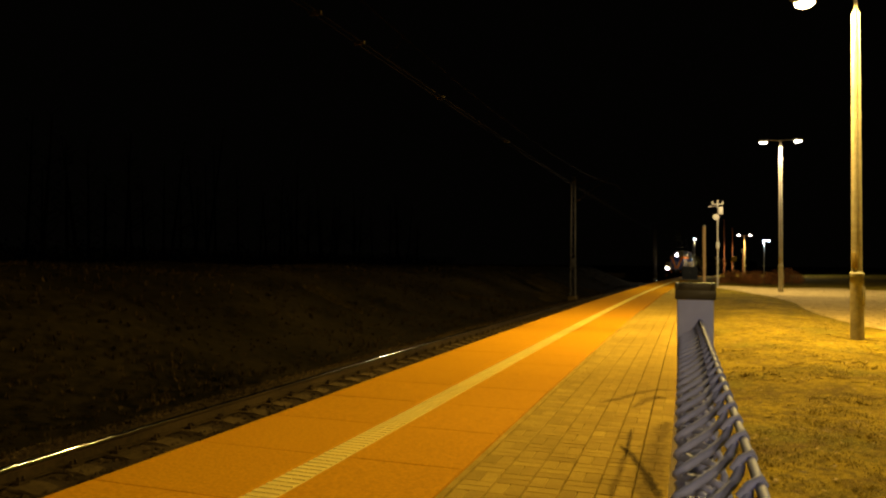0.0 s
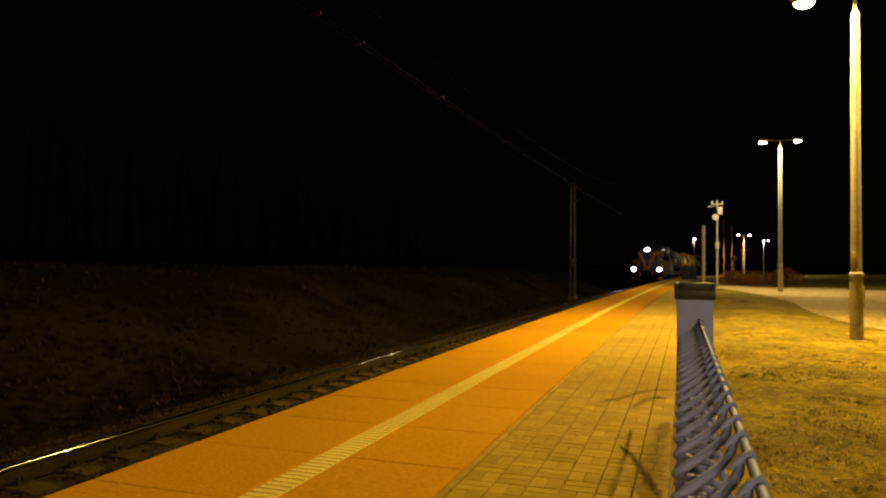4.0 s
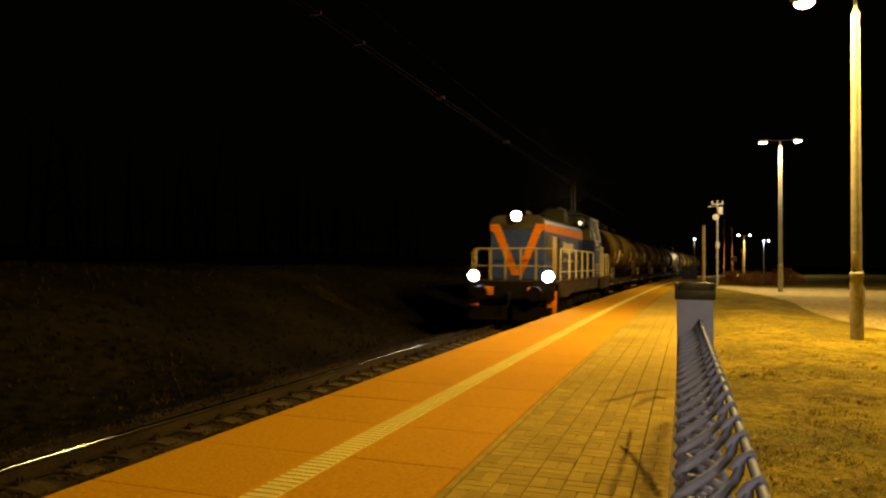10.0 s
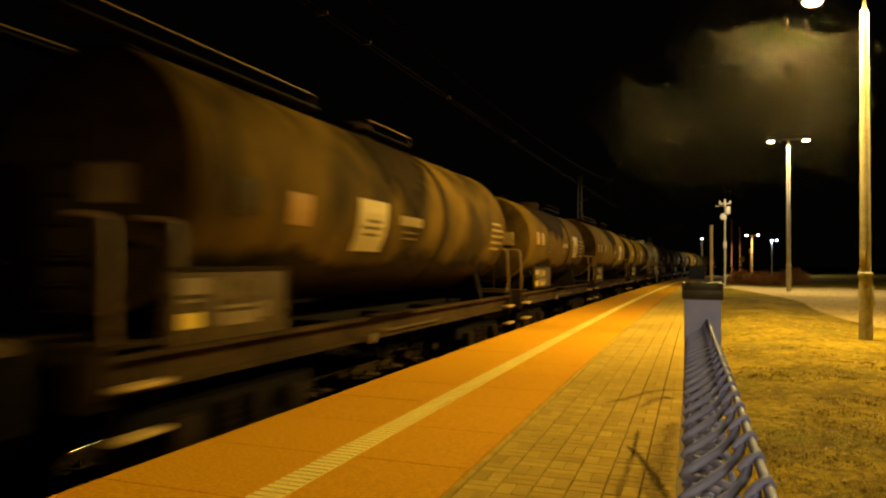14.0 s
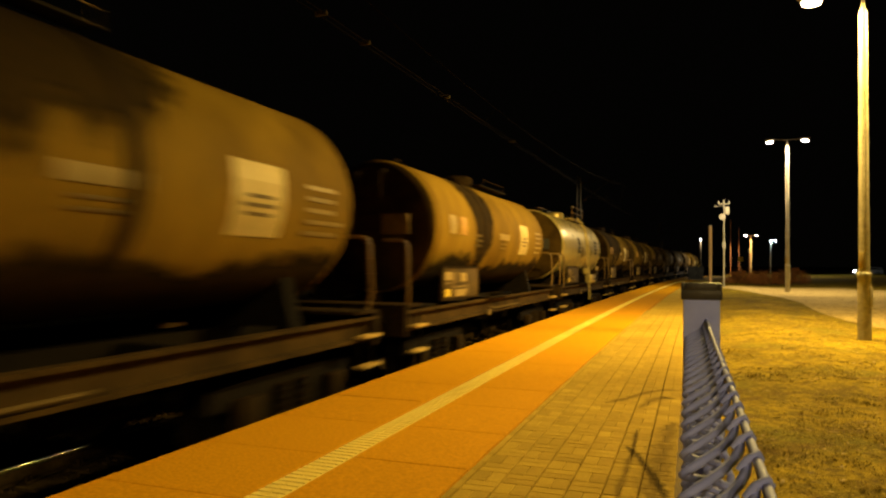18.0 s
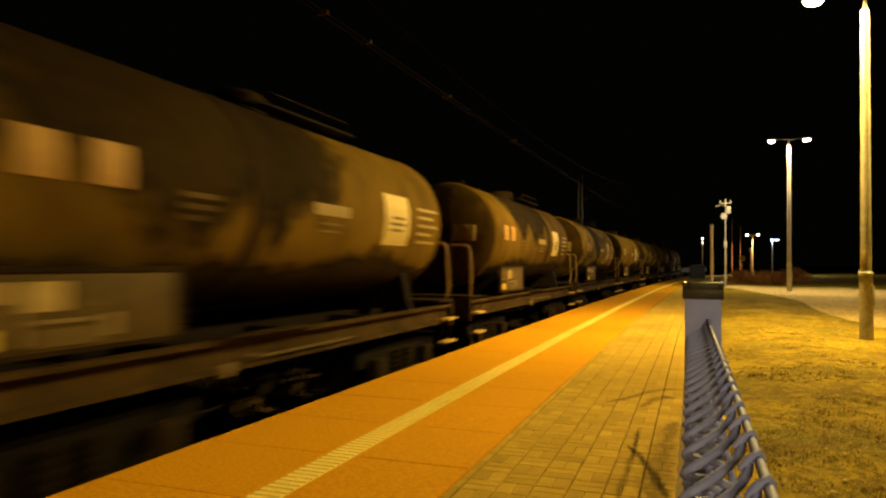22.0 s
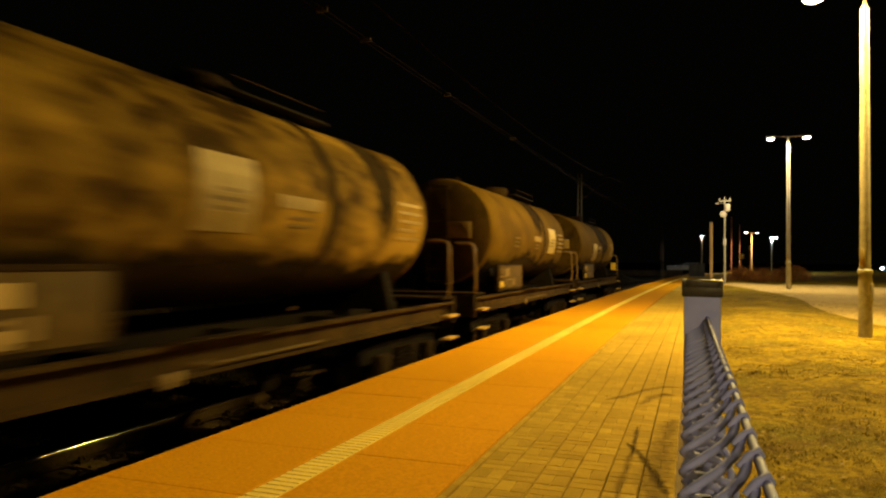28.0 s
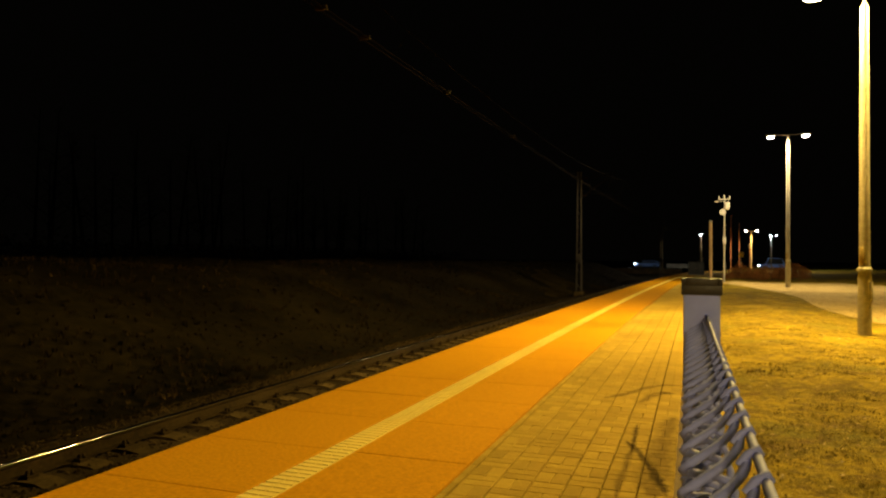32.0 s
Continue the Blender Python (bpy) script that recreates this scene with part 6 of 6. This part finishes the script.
for bx in (-1.7, -0.57, 0.57, 1.7):
    part("post", box(bm_new(), bx - 0.05, bx + 0.05, 0.04, 0.14, -0.1, 0.95, 0.01), "galvanised", barrier)
M["cabinet_grey"] = shader("cabinet_grey", (0.03, 0.035, 0.042), (0.06, 0.066, 0.075), 0.6, grain=8, bump=0.04)
cabinet = thing("equipment_cabinet", "dark grey steel equipment cabinet at the back of the platform", "cabinet", pose(0.73, 72.0, -0.02))
part("body", box(bm_new(), -0.72, 0.72, -0.28, 0.28, 0.1, 1.26, 0.015), "cabinet_grey", cabinet)
part("plinth", box(bm_new(), -0.7, 0.7, -0.26, 0.26, 0.0, 0.1), "concrete", cabinet, smooth=None)
part("roof", box(bm_new(), -0.78, 0.78, -0.33, 0.33, 1.26, 1.32, 0.01), "cabinet_grey", cabinet)
for dx in (-0.36, 0.36):
    leaf = part("door", box(bm_new(), dx - 0.345, dx + 0.345, -0.3, -0.282, 0.14, 1.22, 0.006), "cabinet_grey", cabinet)
    part("handle", box(bm_new(), dx * 0.2 - 0.015, dx * 0.2 + 0.015, -0.33, -0.3, 0.6, 0.75, 0.005), "galvanised", leaf)
lantern = thing("lantern_post", "short reddish post with a pale lantern box", "post", pose(7.6, 100.0, 0))
part("pole", tube(bm_new(), (0, 0, -0.2), (0, 0, 3.15), 0.07, 0.05, 8), "mast_red", lantern)
part("lantern", box(bm_new(), -0.13, 0.13, -0.12, 0.12, 3.15, 3.6, 0.03), "white_paint", lantern, "pale lantern box")
part("cap", box(bm_new(), -0.16, 0.16, -0.15, 0.15, 3.6, 3.66, 0.015), "galvanised", lantern)
sign = thing("sign_post", "small yellow sign on a thin pole", "sign", pose(6.6, 100.0, 0))
part("pole", tube(bm_new(), (0, 0, 0), (0, 0, 2.6), 0.05, None, 8), "galvanised", sign)
part("sign_plate", box(bm_new(), -0.3, 0.3, -0.06, -0.04, 2.0, 2.6, 0.01), "yellow_plate", sign)


def road_car(paint, label, tall):
    """Faces -x, its wheels on z 0."""
    car = thing("car", label, "car", group="cars on the far road")
    h = 2.1 if tall else 1.45
    side = [(-2.1, 0.35), (-2.15, 0.75), (-1.9, 0.92), (-1.1, 1.0), (-0.55, h), (1.6, h), (2.05, 1.0), (2.1, 0.35)]
    b = bm_new()
    prism(b, side, -0.85, 0.85)
    part("body", b, paint, car, smooth=30)
    g = bm_new()
    prism(g, [(-0.95, 1.03), (-0.5, h - 0.1), (1.5, h - 0.1), (1.85, 1.03)], -0.86, 0.86)
    part("window", g, "ink", car, "dark glazing", None)
    for wx in (-1.35, 1.35):
        for wy in (-0.78, 0.78):
            wheel = part("wheel", tube(bm_new(), (wx, wy - 0.1, 0.33), (wx, wy + 0.1, 0.33), 0.33, None, 18), "ink", car)
            part("rim", tube(bm_new(), (wx, wy - 0.11, 0.33), (wx, wy + 0.11, 0.33), 0.2, None, 12), "galvanised", wheel)
    for wy in (-0.6, 0.6):
        lamp = bm_new()
        bmesh.ops.create_uvsphere(lamp, u_segments=10, v_segments=6, radius=0.16)
        bmesh.ops.translate(lamp, vec=(-2.1, wy, 0.72), verts=lamp.verts[:])
        part("headlight", lamp, "cool_glow", car, "glowing white headlight")
    return car


CARS = [
    (road_car("car_blue", "pale blue car driving with lit headlights", False), [(0, 60), (26.0, 48.0), (30.0, 12.0), (31.0, 0.7), (31.5, -1.7), (32.0, -7.4)]),
    (road_car("car_grey", "pale grey car driving with lit headlights", False), [(0, 70), (21.0, 48.0), (25.0, 14.0), (28.0, 0.0), (29.0, -7.4), (32.0, -34.0)]),
    (road_car("car_blue", "blue van driving with lit headlights", True), [(0, 110), (22.0, 60.0), (28.0, 34.0), (31.0, 17.8), (32.0, 14.4)]),
    (road_car("car_grey", "pale grey car with lit headlights waiting on the road", False), [(0, 75), (16.0, 48.0), (20.0, 9.0), (22.0, 0.9), (23.0, -0.1), (24.0, -3.0), (25.0, -9.0), (26.0, -30.0), (32.0, -240.0)]),
]


def smoke_puff(wide, high, count, seed, label):
    """A loose cloud of soot and vapour specks."""
    rs = random.Random(seed)
    verts, faces = [], []
    lumps = [(rs.gauss(0, 0.55 * wide), rs.gauss(0, 0.4 * wide), rs.gauss(0, 0.6 * high), rs.uniform(0.25, 0.6)) for _ in range(9)]
    for _ in range(count):
        lx, ly, lz, r = rs.choice(lumps)
        c = Vector((lx + rs.gauss(0, r * wide), ly + rs.gauss(0, r * wide), lz + rs.gauss(0, r * high)))
        u = Vector((rs.gauss(0, 1), rs.gauss(0, 1), rs.gauss(0, 1))).normalized() * 0.003
        v = u.cross(Vector((rs.gauss(0, 1), rs.gauss(0, 1), rs.gauss(0, 1)))).normalized() * 0.003
        k = len(verts)
        verts += [tuple(c - u), tuple(c + v), tuple(c + u), tuple(c - v)]
        faces.append((k, k + 1, k + 2, k + 3))
    me = bpy.data.meshes.new("smoke")
    me.from_pydata(verts, [], faces)
    me.materials.append(M["smoke"])
    return tagged(new("smoke", me), label, "smoke", kind="stuff")


M["smoke"] = shader("smoke", (0.4, 0.38, 0.34), (0.55, 0.52, 0.47), 1.0, grain=2, bump=0, spec=0.0)
# each drifts from the exhaust towards the platform once the locomotive has passed under it
SMOKE = [
    (smoke_puff(0.85, 1.1, 15000, 51, "thin grey exhaust smoke drifting past the lamp"), 11.6, [(13.0, -1.5, 15.2, 4.3), (13.5, -0.1, 15.2, 4.5), (14.0, 1.6, 15.2, 4.9), (14.5, 2.1, 15.3, 5.3), (15.5, 4.4, 15.8, 6.3), (17.0, 9.0, 16.5, 8.0), (32.0, 55.0, 24.0, 24.0)]),
    (smoke_puff(1.1, 1.0, 7000, 52, "thin grey exhaust smoke drifting past the lamp"), 11.3, [(13.0, -3.0, 17.5, 4.4), (13.5, -1.9, 17.5, 4.4), (14.0, -0.7, 17.5, 4.5), (14.5, 0.4, 17.6, 4.7), (15.5, 3.4, 18.0, 5.8), (17.0, 9.0, 19.5, 8.5), (32.0, 58.0, 30.0, 28.0)]),
]


def motions():
    for puff, leave, rows in SMOKE:
        start = []
        for k in range(8):
            t = leave * k / 7
            y = head_at(t) + 7.6
            start.append((t, pose(bend(TRACK, y), y, 4.6)))
        walk(puff, start + [(t, pose(x, y, z, 0, 0, 6 * (t - leave))) for t, x, y, z in rows])
    for mid, vehicle in TRAIN:
        rows = []
        for k in range(33):
            y = head_at(k) + mid
            rows.append((float(k), pose(bend(TRACK, y), y, RAIL_Z, 0, 0, turn_at(y))))
        walk(vehicle, rows)
    for wheel, y, r in WHEELS:
        rows = []
        for k in range(449):
            t = k / 14.0
            rows.append((t, pose(0, y, r, math.degrees((head_at(0) - head_at(t)) / r))))
        walk(wheel, rows)
    for car, stops in CARS:
        walk(car, [(t, pose(x, 140.0, -0.05)) for t, x in stops])


motions()
